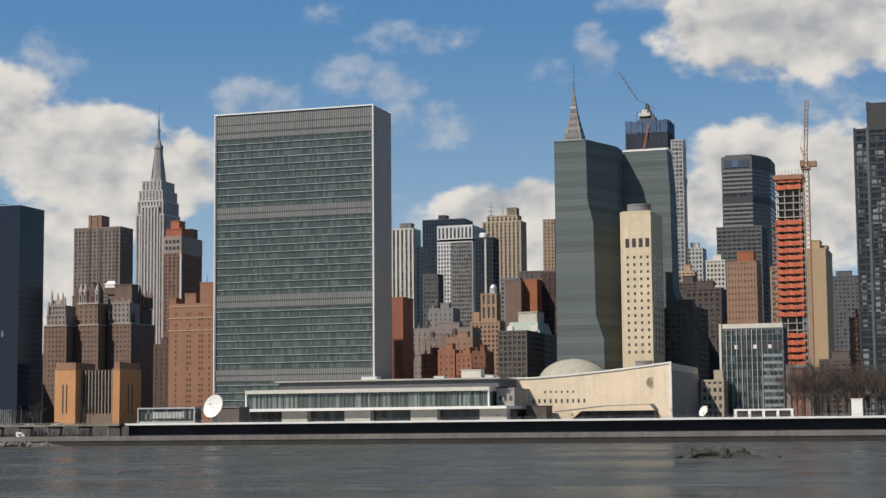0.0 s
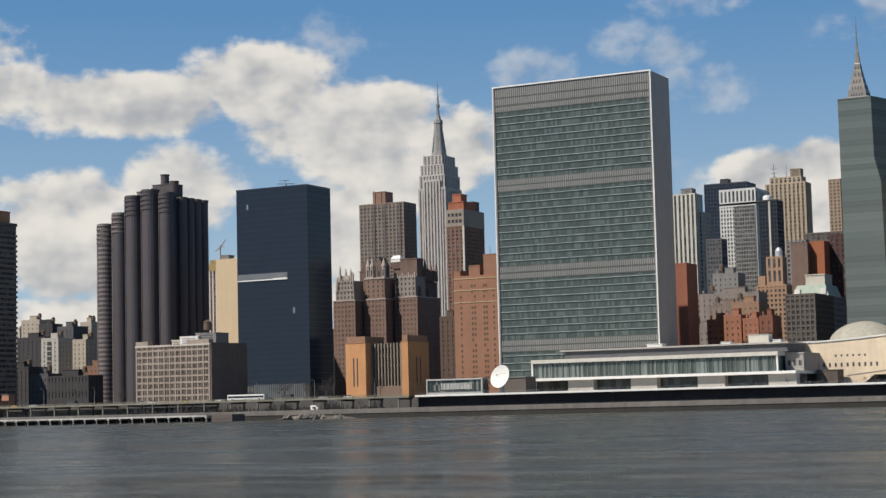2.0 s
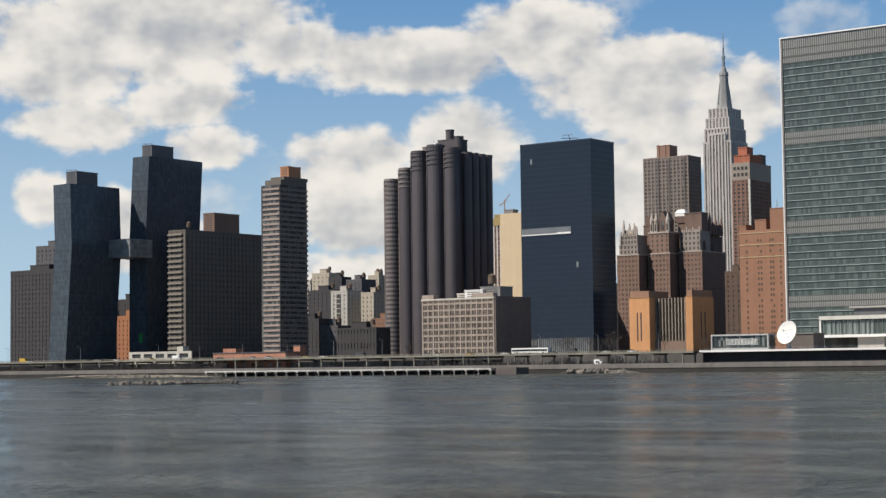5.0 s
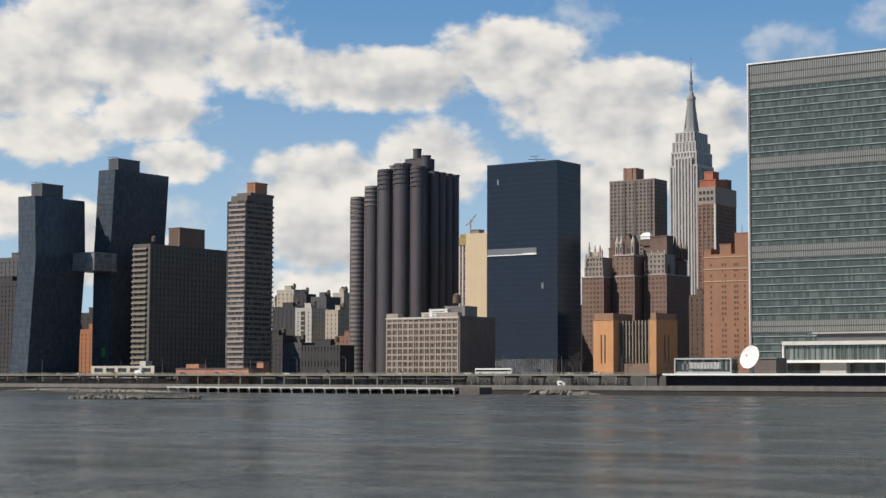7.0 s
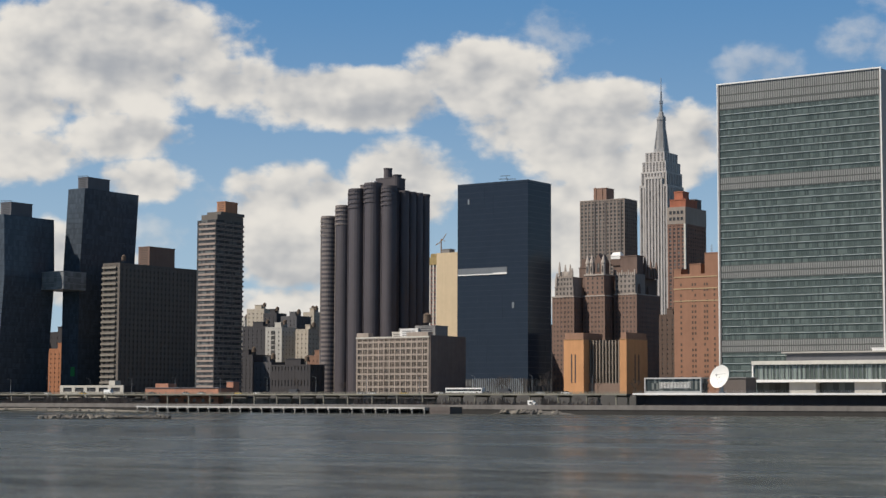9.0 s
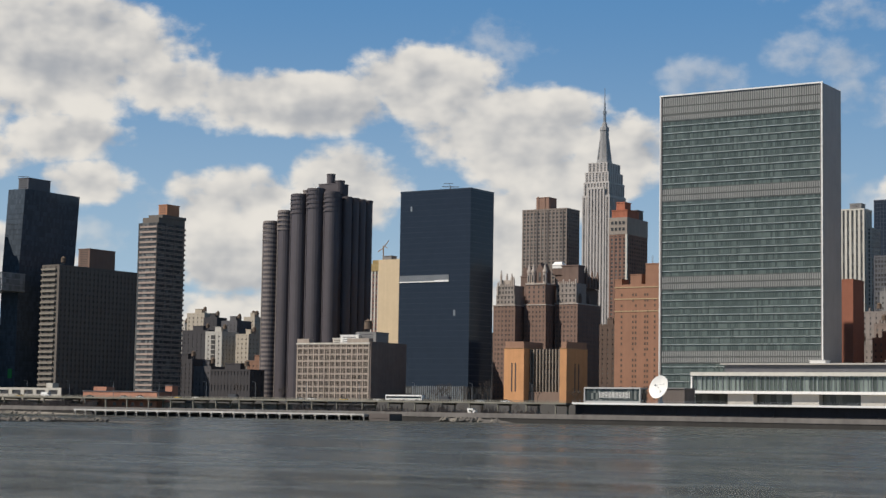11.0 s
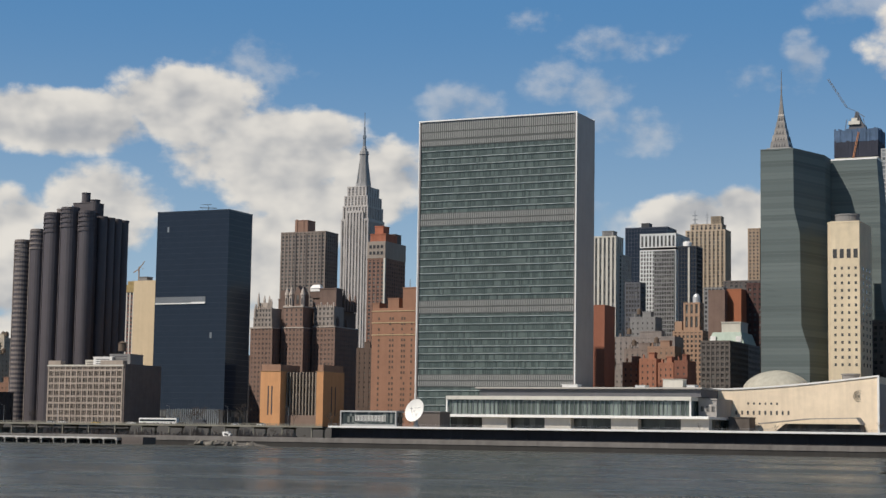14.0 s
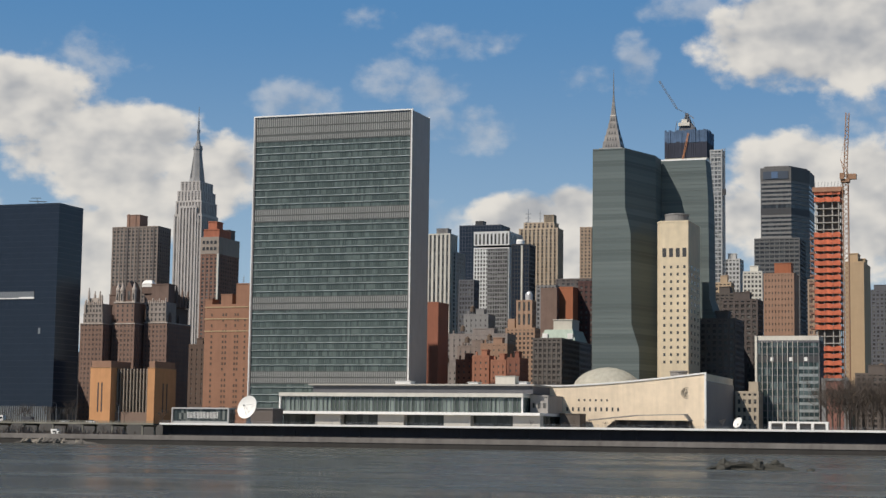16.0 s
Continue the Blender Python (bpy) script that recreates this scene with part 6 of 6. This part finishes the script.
def build_north_group():
    build_glass_pair()
    build_cream_tower()
    build_netted_tower()
    build_hoist_tower()
    build_octagon_tower()
    build_orange_site()
    build_bronze_tower()
    o = tower("beige_slab_tower", "plain sunlit beige slab tower with stepped roof", -117.7, 1144, 11, 40, 120, surface("slab_beige", (0.47, 0.34, 0.21), 0.9, vary=0.12), WINDOW, 1, 2, 10, pier=0.0, span=1.0)
    roof_box(o, -4, 2, -18, -4, 120, 125, MATS["slab_beige"], louvres=False)
    roof_box(o, 2, 5.5, -8, 6, 120, 122.5, MATS["slab_beige"], louvres=False)
    o = tower("brick_apartment_tower", "orange-brown brick apartment tower with pale floor lines", -181.8, 1287, 21, 24, 127, surface("apartment_brick", (0.31, 0.19, 0.13), 0.9), WINDOW, 26, 9, 8, pier=0.7, span=0.6)
    roof_box(o, -4, 8, -6, 5, 127, 134.5, RED, louvres=False)
    # glass office block at the terrace
    ob = thing("glass_office_block", "glass office block with open pale roof frame", "office building", -134.8, 938)
    gl = glazing("office_block_glass", (0.035, 0.055, 0.055), 0.14, (2.65, 3.65), 0.6, (0.16, 0.20, 0.20), 0.35)
    facade(ob, -15.9, 15.9, -5.5, 12, 10, 58, gl, SLATE, 13, 12, 6, pier=0.10, span=0.16, proud=0.2, pier_mat=GREYWALL)
    part("side_wall", Shape().box(-17.2, -16.0, -6.2, 12, 10, 60.5), PALE, ob, "pale side wall")
    part("roof_band", Shape().box(-15.9, 15.9, -5.2, 12, 58, 60.4), PALE, ob, "pale roof band")
    part("dark_storey", Shape().box(-15.8, 15.8, -5.75, -5.5, 46.5, 50), DARK, ob, "dark service storey")
    fin = Shape().box(-0.13, 0.13, -6.3, -5.6, 12, 57.5).mesh("fin", PALE)
    for i in range(8):
        part("fin", fin, PALE, ob, "slim pale upright fin").location = (-13.4 + i * 2.65, 0, 0)
    blind = Shape().box(5.4, 15.4, -5.72, -5.5, 0, 1.5).mesh("blind_band", surface("blind_grey", (0.25, 0.28, 0.28), 0.7, vary=0.5))
    for i in range(9):
        part("blind_band", blind, MATS["blind_grey"], ob, "pale drawn blinds").location = (0, 0, 13.2 + i * 3.7)
    for x in (-9.2, 0.6, 8.4):
        part("roof_box", Shape().box(x, x + 1.6, -5.9, -5.5, 47.2, 49.2), WHITE, ob, "white louvre box")
    o = tower("small_beige_house", "small beige office house with square windows", -148.3, 918, 11, 12, 31, BUFF, WINDOW, 5, 4, 4, pier=0.5, span=0.45)
    part("stair_head", Shape().box(0.5, 5.3, -4, 3, 31, 36), BUFF, o)
    o = tower("low_brick_block", "low red brick block with pale stone frame", -103.6, 924, 12.3, 12, 36.6, surface("frame_brick", (0.27, 0.13, 0.10), 0.9), WINDOW, 7, 3, 3, pier=0.9, span=0.6)
    part("stone_frame", Shape().box(-6.8, -4.8, -6.9, -6.4, 10, 37.6).box(4.4, 6.7, -6.9, -6.4, 10, 37.6), GREYWALL, o, "grey stone frame")
    part("stone_lintel", Shape().box(-6.9, 6.8, -7.0, -6.0, 36.6, 38.0), GREYWALL, o)
    for lab, U, V, w, d, top, mat, fl, nx in (
            ("pale tan stepped office block", -217.4, 1231, 11, 11, 116, surface("step_tan", (0.44, 0.33, 0.22), 0.9), 30, 4),
            ("white and grey stepped block", -253.5, 1478, 15, 18, 158, surface("step_white", (0.46, 0.45, 0.43), 0.9), 40, 5),
            ("white banded office block", -227.5, 1432, 15, 20, 142.7, PALE, 36, 5),
            # These four blocks have their shade put into the dark brick colour.
            ("dark brown block in shade", -200, 1090, 24, 30, 84, DUSK, 22, 7),
            ("dark brick block in shade", -178, 1020, 20, 30, 76, DUSK, 20, 6),
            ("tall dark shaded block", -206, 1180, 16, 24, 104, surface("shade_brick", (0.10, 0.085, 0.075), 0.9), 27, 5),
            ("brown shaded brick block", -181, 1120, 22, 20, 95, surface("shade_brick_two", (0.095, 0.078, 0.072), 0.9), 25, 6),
            ("far grey office block", -135.5, 1594, 29, 30, 140.0, SLATE, 36, 8),
            ("far blue-grey office slab", -262, 1800, 16, 20, 208, surface("far_slab", (0.22, 0.25, 0.28), 0.8), 50, 5),
            ("small orange-red brick house", -84, 1030, 9, 14, 68, ORANGE, 18, 3),
            ("dark brown brick house", -92, 1060, 22, 20, 46, DUSK, 12, 7),
            ("pale corniced brick house", -72, 985, 9, 12, 58, surface("cornice_brick", (0.33, 0.20, 0.14), 0.9), 14, 3),
            ("brown brick tower behind a crane", -150, 1240, 15, 20, 118, surface("behind_crane", (0.33, 0.24, 0.17), 0.9), 30, 4)):
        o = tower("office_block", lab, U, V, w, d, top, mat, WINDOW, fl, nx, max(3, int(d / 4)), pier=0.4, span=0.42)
        roof_box(o, -w * 0.2, w * 0.25, -d * 0.25, d * 0.1, top, top + 4.5, mat, louvres=False)
        if U > -230 and top < 125:
            water_tank(o, w * 0.1, d * 0.25, top, 1.7, 3)


build_north_group()


# ---- low city between the southern towers ----
def build_low_city():
    # The dark greys and umber carry the shade over these houses.
    cols = {"sand": (0.40, 0.35, 0.28), "ash": (0.095, 0.092, 0.097), "white": (0.42, 0.40, 0.36), "ember": (0.34, 0.145, 0.07), "umber": (0.11, 0.075, 0.058), "shade_grey": (0.050, 0.047, 0.050), "rust": (0.22, 0.125, 0.085)}
    for lab, U, V, w, d, top, c, fl, nx in (
            ("sunlit cream house with stair head", -1059, 1257, 20.0, 15, 92, "sand", 22, 4), ("dark grey brick office house", -999, 1192, 29, 16, 72.4, "shade_grey", 18, 6),
            ("white house with a dark stair strip", -922, 1117, 16.4, 20, 67, "white", 16, 3), ("dark house with a red-brown upper wall", -1017.5, 1225, 14.5, 13, 85.5, "shade_grey", 21, 3),
            ("ash grey brick apartment house", -950.6, 1171, 16.2, 18.5, 79, "ash", 20, 4), ("pale cream house with roof tanks", -1018.5, 1280, 12, 16.6, 89, "sand", 22, 3),
            ("pale stone house with a shaded side", -894.5, 1117, 12.2, 26, 64.7, "sand", 15, 3),
            ("wide dark brick shed", -717.2, 898, 32.5, 14, 30, "shade_grey", 2, 12), ("pale grey walled house", -766.4, 918, 14, 14, 32.6, "ash", 6, 4),
            ("brown brick house beside a fluted tower", -806, 1020, 10.6, 14, 40, "rust", 9, 3), ("dark brown block below houses", -960, 1085, 40, 20, 50, "shade_grey", 12, 10),
            ("dim brick block at the street", -840, 985, 26, 20, 40, "shade_grey", 9, 7), ("far pale stone house", -1110, 1290, 12, 14, 84, "white", 20, 3),
            ("dim tower at the edge of the group", -980, 862, 52, 22, 78, "shade_grey", 20, 14), ("grey banded tower at the edge", -1003, 880, 22, 20, 97, "ash", 26, 5), ("brown slab behind a bent tower", -985, 905, 16, 18, 106, "shade_grey", 28, 4),
            ("dark brick house closing a gap", -947, 905, 19, 14, 56, "shade_grey", 12, 3), ("sunlit orange brick house", -906, 861, 12, 16, 42, "ember", 10, 3), ("white stepped stone corner house", -915, 900, 9, 12, 56, "sand", 14, 2),
            ("narrow brown house in a gap", -520, 1026, 11, 14, 63, "umber", 17, 3), ("dark block behind brick wings", -470, 990, 26, 22, 52, "shade_grey", 14, 7), ("grey block behind a brown tower", -640, 1150, 34, 22, 72, "shade_grey", 18, 8),
            ("dark block between two brick towers", -680, 1165, 34, 20, 62, "shade_grey", 16, 8), ("dark far brick block", -600, 960, 24, 20, 34, "shade_grey", 7, 6)):
        m = surface("low_" + c, cols[c], 0.9)
        o = tower("city_house", lab, U, V, w, d, top, m, WINDOW, fl, nx, max(3, int(d / 4)), pier=0.74, span=0.62, group="low city houses")
        roof_box(o, -w * 0.25, w * 0.15, -d * 0.2, d * 0.2, top, top + 3.6, m, louvres=False, name="roof_house")
        water_tank(o, w * 0.28, -d * 0.1, top, 1.6, 2.8)
        if "stair strip" in lab:
            strip = part("stair_strip", Shape().box(-2.4, 1.6, -d / 2 - 0.9, -d / 2, 14, top - 3), surface("strip_dark", (0.05, 0.048, 0.045), 0.7), o, "dark stair window strip")
            rungs = Shape()
            for i in range(12):
                rungs.box(-2.4, 1.6, -d / 2 - 1.0, -d / 2, 16 + i * 4.0, 16.7 + i * 4.0)
            part("landing", rungs, m, strip, kind="stuff")
        if "tanks" in lab:
            water_tank(o, -w * 0.05, -d * 0.1, top, 1.7, 3.0)
    g = thing("parking_garage", "low pale concrete garage with five dark bays", "garage", -751, 758.5)
    gm = surface("garage_concrete", (0.50, 0.47, 0.41), 0.9)
    part("wall", Shape().box(-48, 5, 0.6, 10, 3.3, 15), DARK, g)
    part("beam", Shape().box(-48, 5, 0, 0.7, 13.8, 15.2), gm, g)
    part("sill", Shape().box(-48, 5, 0, 0.7, 3.3, 11.4), gm, g)
    pm = Shape().box(-1.4, 1.4, -0.05, 0.75, 3.3, 15.2).mesh("pillar", gm)
    for i in range(6):
        part("pillar", pm, gm, g).location = (-46.6 + i * 10.05, 0, 0)
    part("stair_head", Shape().box(-8, -3, 1, 6, 15.2, 18), gm, g)
    b = thing("low_brick_shed", "long low orange brick shed behind the elevated road", "shed", -697, 753)
    part("wall", Shape().box(-26, 30, 0, 12, 3.4, 13.2), surface("shed_brick", (0.42, 0.20, 0.13), 0.9, vary=0.4), b)
    part("roof", Shape().box(-26.4, 30.4, -0.4, 12.4, 13.2, 13.7), SLATE, b)
    part("upper_room", Shape().box(-20, -10, 2, 9, 13.7, 16), MATS["shed_brick"], b)
    wm = Shape().box(-1.1, 1.1, -0.08, 0.1, 0, 1.8).mesh("window", WINDOW)
    for i in range(8):
        part("window", wm, WINDOW, b).location = (-22 + i * 6.8, 0, 5.4)
    s = thing("brick_kiosk", "small orange brick roof hut", "hut", -669, 765)
    part("wall", Shape().box(-2.5, 2.5, 0, 5, 9.6, 17), MATS["shed_brick"], s)
    part("roof", Shape().box(-2.8, 2.8, -0.3, 5.3, 17, 17.4), SLATE, s)


build_low_city()


# ---- trees, rocks, vehicles ----
def bare_tree_meshes(seed, h):
    rnd = random.Random(seed)
    trunk, crown = Shape(), Shape()
    bark = surface("bark", (0.085, 0.068, 0.056), 0.95)
    trunk.bar((0, 0, 0), (0.1, 0, h * 0.4), 0.22, 0.15, 6)

    def grow(p, d, length, r, depth):
        q = p + d * length
        crown.bar(p, q, r, r * 0.6, 3)
        if depth == 0:
            return
        for k in range(3 if depth > 1 else 5):
            e = (d + Vector((rnd.uniform(-0.75, 0.75), rnd.uniform(-0.75, 0.75), rnd.uniform(-0.1, 0.5)))).normalized()
            grow(p.lerp(q, rnd.uniform(0.45, 1.0)), e, length * rnd.uniform(0.6, 0.8), r * 0.55, depth - 1)

    for k in range(5):
        a = k * 1.26 + rnd.uniform(-0.3, 0.3)
        grow(Vector((0.1, 0, h * (0.25 + 0.04 * k))), Vector((math.cos(a) * 0.55, math.sin(a) * 0.55, 0.9)).normalized(), h * 0.26, 0.10, 4)
    return trunk.mesh("trunk", bark), crown.mesh("crown", bark)


def build_trees():
    kinds = [bare_tree_meshes(k, 13) for k in range(3)]
    rnd = random.Random(5)
    first = []
    for k, (a, b) in enumerate(kinds):
        ob = thing("tree", "bare brown winter tree with fine twigs on the terrace", "tree", -90 + k * 5, 800, 10, "row of bare trees")
        part("trunk", a, None, ob)
        part("crown", b, None, ob)
        first.append(ob)

    def put(U, V, z, s):
        o = copy_thing(first[rnd.randrange(3)], pose(*spot(U, V, z), 0, 0, rnd.uniform(0, 360)))
        o.scale = (s, s, s * rnd.uniform(0.9, 1.15))

    for row in range(4):
        for i in range(15):
            put(-100 + i * 4.6 + rnd.uniform(-1.4, 1.4), 806 + row * 9 + rnd.uniform(-2, 2), 9.9, rnd.uniform(1.6, 2.0))
    for U, V, s in ((-474, 790, 1.0), (-450, 800, 0.7), (-428, 800, 0.7), (-505, 800, 0.8), (-512, 806, 0.9), (-498, 806, 0.75), (-520, 812, 0.7), (-486, 805, 0.7), (-600, 780, 0.6), (-590, 784, 0.6), (-640, 790, 0.7), (-400, 800, 0.7), (-410, 806, 0.8)):
        put(U, V, 9.9, s)
    for i in range(60):
        put(-425 - i * 7.2 + rnd.uniform(-3, 3), 757 + rnd.uniform(0, 14), 3.3, rnd.uniform(0.2, 0.5))
    for i in range(14):
        put(-230 + i * 6.5 + rnd.uniform(-2, 2), 790 + rnd.uniform(-6, 6), 10.0, rnd.uniform(0.22, 0.4))


def build_brush():
    rnd = random.Random(21)
    twig = surface("dry_twig", (0.19, 0.16, 0.14), 0.95, vary=0.6)
    for label, u0, u1, count in (("dry grey-brown brush on the bank below the viaduct", -900, -700, 3200), ("thin dry weeds along the bank", -560, -415, 700)):
        q = Shape()
        for i in range(count):
            U, V = rnd.uniform(u0, u1), rnd.uniform(736.8, 740.6)
            x, y = U - u0, V - 738
            h = rnd.uniform(1.2, 5.6) * (0.5 + 0.5 * math.sin(U * 0.11) ** 2)
            q.bar((x, y, 3.4), (x + rnd.uniform(-0.9, 0.9), y + rnd.uniform(-0.5, 0.5), 3.4 + h), 0.30, 0.12, 3)
        single("brush", q, twig, label, "brush", u0, 738, kind="stuff")


def rock_mesh(seed, sx, sy, sz, name, material):
    bm = bmesh.new()
    bmesh.ops.create_icosphere(bm, subdivisions=3, radius=1.0)
    off = Vector((seed * 7.3, seed * 3.1, 0))
    for v in bm.verts:
        n = noise.noise(v.co * 1.6 + off) * 0.45 + noise.noise(v.co * 4.0 + off) * 0.18
        v.co *= 1 + n
        v.co.x, v.co.y, v.co.z = v.co.x * sx, v.co.y * sy, max(v.co.z, -0.4) * sz
    me = bpy.data.meshes.new(name)
    bm.to_mesh(me)
    bm.free()
    me.materials.append(material)
    return me


def build_rocks():
    rock = surface("shore_rock", (0.125, 0.116, 0.105), 0.95, grain=1.2, patch=0.3, vary=0.6)
    pale = surface("pale_rock", (0.21, 0.19, 0.16), 0.95, grain=1.2, vary=0.5)
    wet = surface("weedy_rock", (0.045, 0.043, 0.034), 0.7, grain=1.0, vary=0.5)
    rnd = random.Random(3)
    ms = {m.name: [rock_mesh(k, 1, 1, 1, "rock", m) for k in range(3)] for m in (rock, pale, wet)}

    def heap(name, label, U, V, length, width, height, count, lowm, turn=0.0, lean=0.0):
        ob = thing(name, label, "rocks", U, V, turn=turn)
        base = part("reef", rock_mesh(9, length / 2, width / 2, height * (0.55 if lean == 0 else 0.3), "reef", lowm), lowm, ob)
        for i in range(count):
            o = part("rock", ms[(wet if lowm == wet else rock if i % 3 else pale).name][rnd.randrange(3)], None, ob)
            t = rnd.gauss(lean, 0.33)
            sz = rnd.uniform(0.35, 1.0) * height * 0.55
            o.matrix_local = pose(max(-1, min(1, t)) * length * 0.46, rnd.uniform(-0.4, 0.4) * width, height * 0.12 * rnd.uniform(0.3, 1.2), rnd.uniform(0, 40), rnd.uniform(0, 40), rnd.uniform(0, 360)) @ Matrix.Diagonal((sz * 1.5, sz * 1.2, sz, 1))

    heap("rock_islet", "low rubble islet of pale and brown rocks in the river", -377, 386, 56, 9, 1.7, 230, rock, 45.7, -0.40)
    heap("rock_reef", "dark weedy reef just above the water", -51, 304, 15.5, 4, 2.2, 14, wet, 9.0)
    single("rock", Shape().ring([(-0.5, 1.0), (0.3, 0.7), (0.45, 0.2)], 9), wet, "small dark rock in the water", "rock", -40, 302)
    heap("shore_rubble", "rubble bank along the river wall", -780, 733, 150, 5, 2.6, 70, pale)
    heap("shore_rubble", "brown earth and rubble bank beside a pier", -450, 733.5, 46, 4, 3.4, 40, rock)


def build_vehicles():
    glass = glazing("car_glass", (0.02, 0.022, 0.025), 0.08, (4, 4), 0.0)
    tyre = surface("tyre_rubber", (0.02, 0.02, 0.02), 0.9)
    rnd = random.Random(8)
    paints = [("white", (0.78, 0.78, 0.76)), ("silver", (0.40, 0.41, 0.42)), ("dark grey", (0.06, 0.06, 0.065)), ("red", (0.35, 0.04, 0.03)), ("yellow", (0.60, 0.38, 0.04))]

    def car(U, V, z, p, van):
        name, colr = paints[p]
        m = surface("car_paint_" + name.replace(" ", "_"), colr, 0.3, vary=0.04)
        ob = thing("van" if van else "car", f"{name} {'delivery van' if van else 'saloon car'} on the riverside road", "van" if van else "car", U, V, z, "traffic on the road")
        L, Wd, H = (6.5, 2.1, 2.7) if van else (4.5, 1.8, 1.45)
        if van:
            part("body", Shape().loft([(0.4, [(-L / 2, 0), (L / 2, 0), (L / 2, Wd), (-L / 2, Wd)]), (H, [(-L / 2, 0.05), (L / 2 - 1.2, 0.05), (L / 2 - 1.2, Wd - 0.05), (-L / 2, Wd - 0.05)])]), m, ob)
            part("windscreen", Shape().box(L / 2 - 1.5, L / 2 - 0.7, -0.03, Wd + 0.03, 1.5, 2.1), glass, ob)
        else:
            part("body", Shape().box(-L / 2, L / 2, 0, Wd, 0.3, 0.85), m, ob)
            part("cabin", Shape().loft([(0.85, [(-1.5, 0.05), (1.2, 0.05), (1.2, Wd - 0.05), (-1.5, Wd - 0.05)]), (H, [(-1.0, 0.2), (0.6, 0.2), (0.6, Wd - 0.2), (-1.0, Wd - 0.2)])]), glass, ob)
        for a in (-L * 0.3, L * 0.3):
            for b in (0.0, Wd):
                part("wheel", Shape().bar((a, b - 0.1, 0.34), (a, b + 0.1, 0.34), 0.34, n=10), tyre, ob)

    for i in range(16):
        car(-300 + i * 22 + rnd.uniform(-8, 8), 739.5, 3.5, (0, 1, 2, 0)[i % 4], False)
    for U in (-335, -322, -430, -415):
        car(U, 738.5, 3.6, 0, False)
    for i in range(24):
        car(-430 - i * 20 + rnd.uniform(-7, 7), 744 + 3.4 * (i % 2), 9.8, (0, 1, 2, 2, 0, 4)[i % 6], i % 7 == 2)
    bus = thing("bus", "long white articulated bus on the elevated road", "bus", -497, 746, 9.8, "traffic on the road")
    part("body", Shape().box(-11, 11, 0, 2.6, 0.5, 3.2), WHITE, bus)
    part("window_band", Shape().box(-10.6, 10.6, -0.04, 2.64, 1.5, 2.5), glass, bus)
    for a in (-8, 0, 8):
        part("wheel", Shape().bar((a, -0.02, 0.5), (a, 0.2, 0.5), 0.5, n=10), tyre, bus)
    t = thing("lorry", "white box lorry parked on the river bank", "lorry", -452, 737.5, 3.6)
    part("box", Shape().box(-2.0, 1.2, 0, 2.1, 0.8, 3.1), WHITE, t)
    part("cab", Shape().box(1.25, 2.6, 0.1, 2.0, 0.6, 2.2), WHITE, t)
    part("side_panel", Shape().box(-0.9, 0.4, -0.05, 0, 1.5, 2.3), DARK, t, "dark side panel")
    for a in (-1.2, 1.9):
        part("wheel", Shape().bar((a, -0.02, 0.45), (a, 0.25, 0.45), 0.45, n=10), tyre, t)
    w = thing("terrace_kiosk", "small white kiosk on the terrace before bare trees", "kiosk", -67.9, 770, 10.1)
    part("wall", Shape().box(-2.3, 2.3, 0, 3, 0, 7.4), WHITE, w)
    part("roof", Shape().box(-2.5, 2.5, -0.2, 3.2, 7.4, 7.7), PALE, w)
    b = thing("terrace_shelter", "long low white shelter with open bays on the terrace", "shelter", -110, 790, 10.1)
    part("roof", Shape().box(-13, 13, 0, 4, 3.2, 4.0), WHITE, b)
    part("back_wall", Shape().box(-13, 13, 3.2, 4, 0, 3.2), GREYWALL, b)
    for i in range(5):
        part("post", Shape().box(-13 + i * 6.2, -11.8 + i * 6.2, 0, 1, 0, 3.2), WHITE, b)


build_trees()
build_brush()
build_rocks()
build_vehicles()
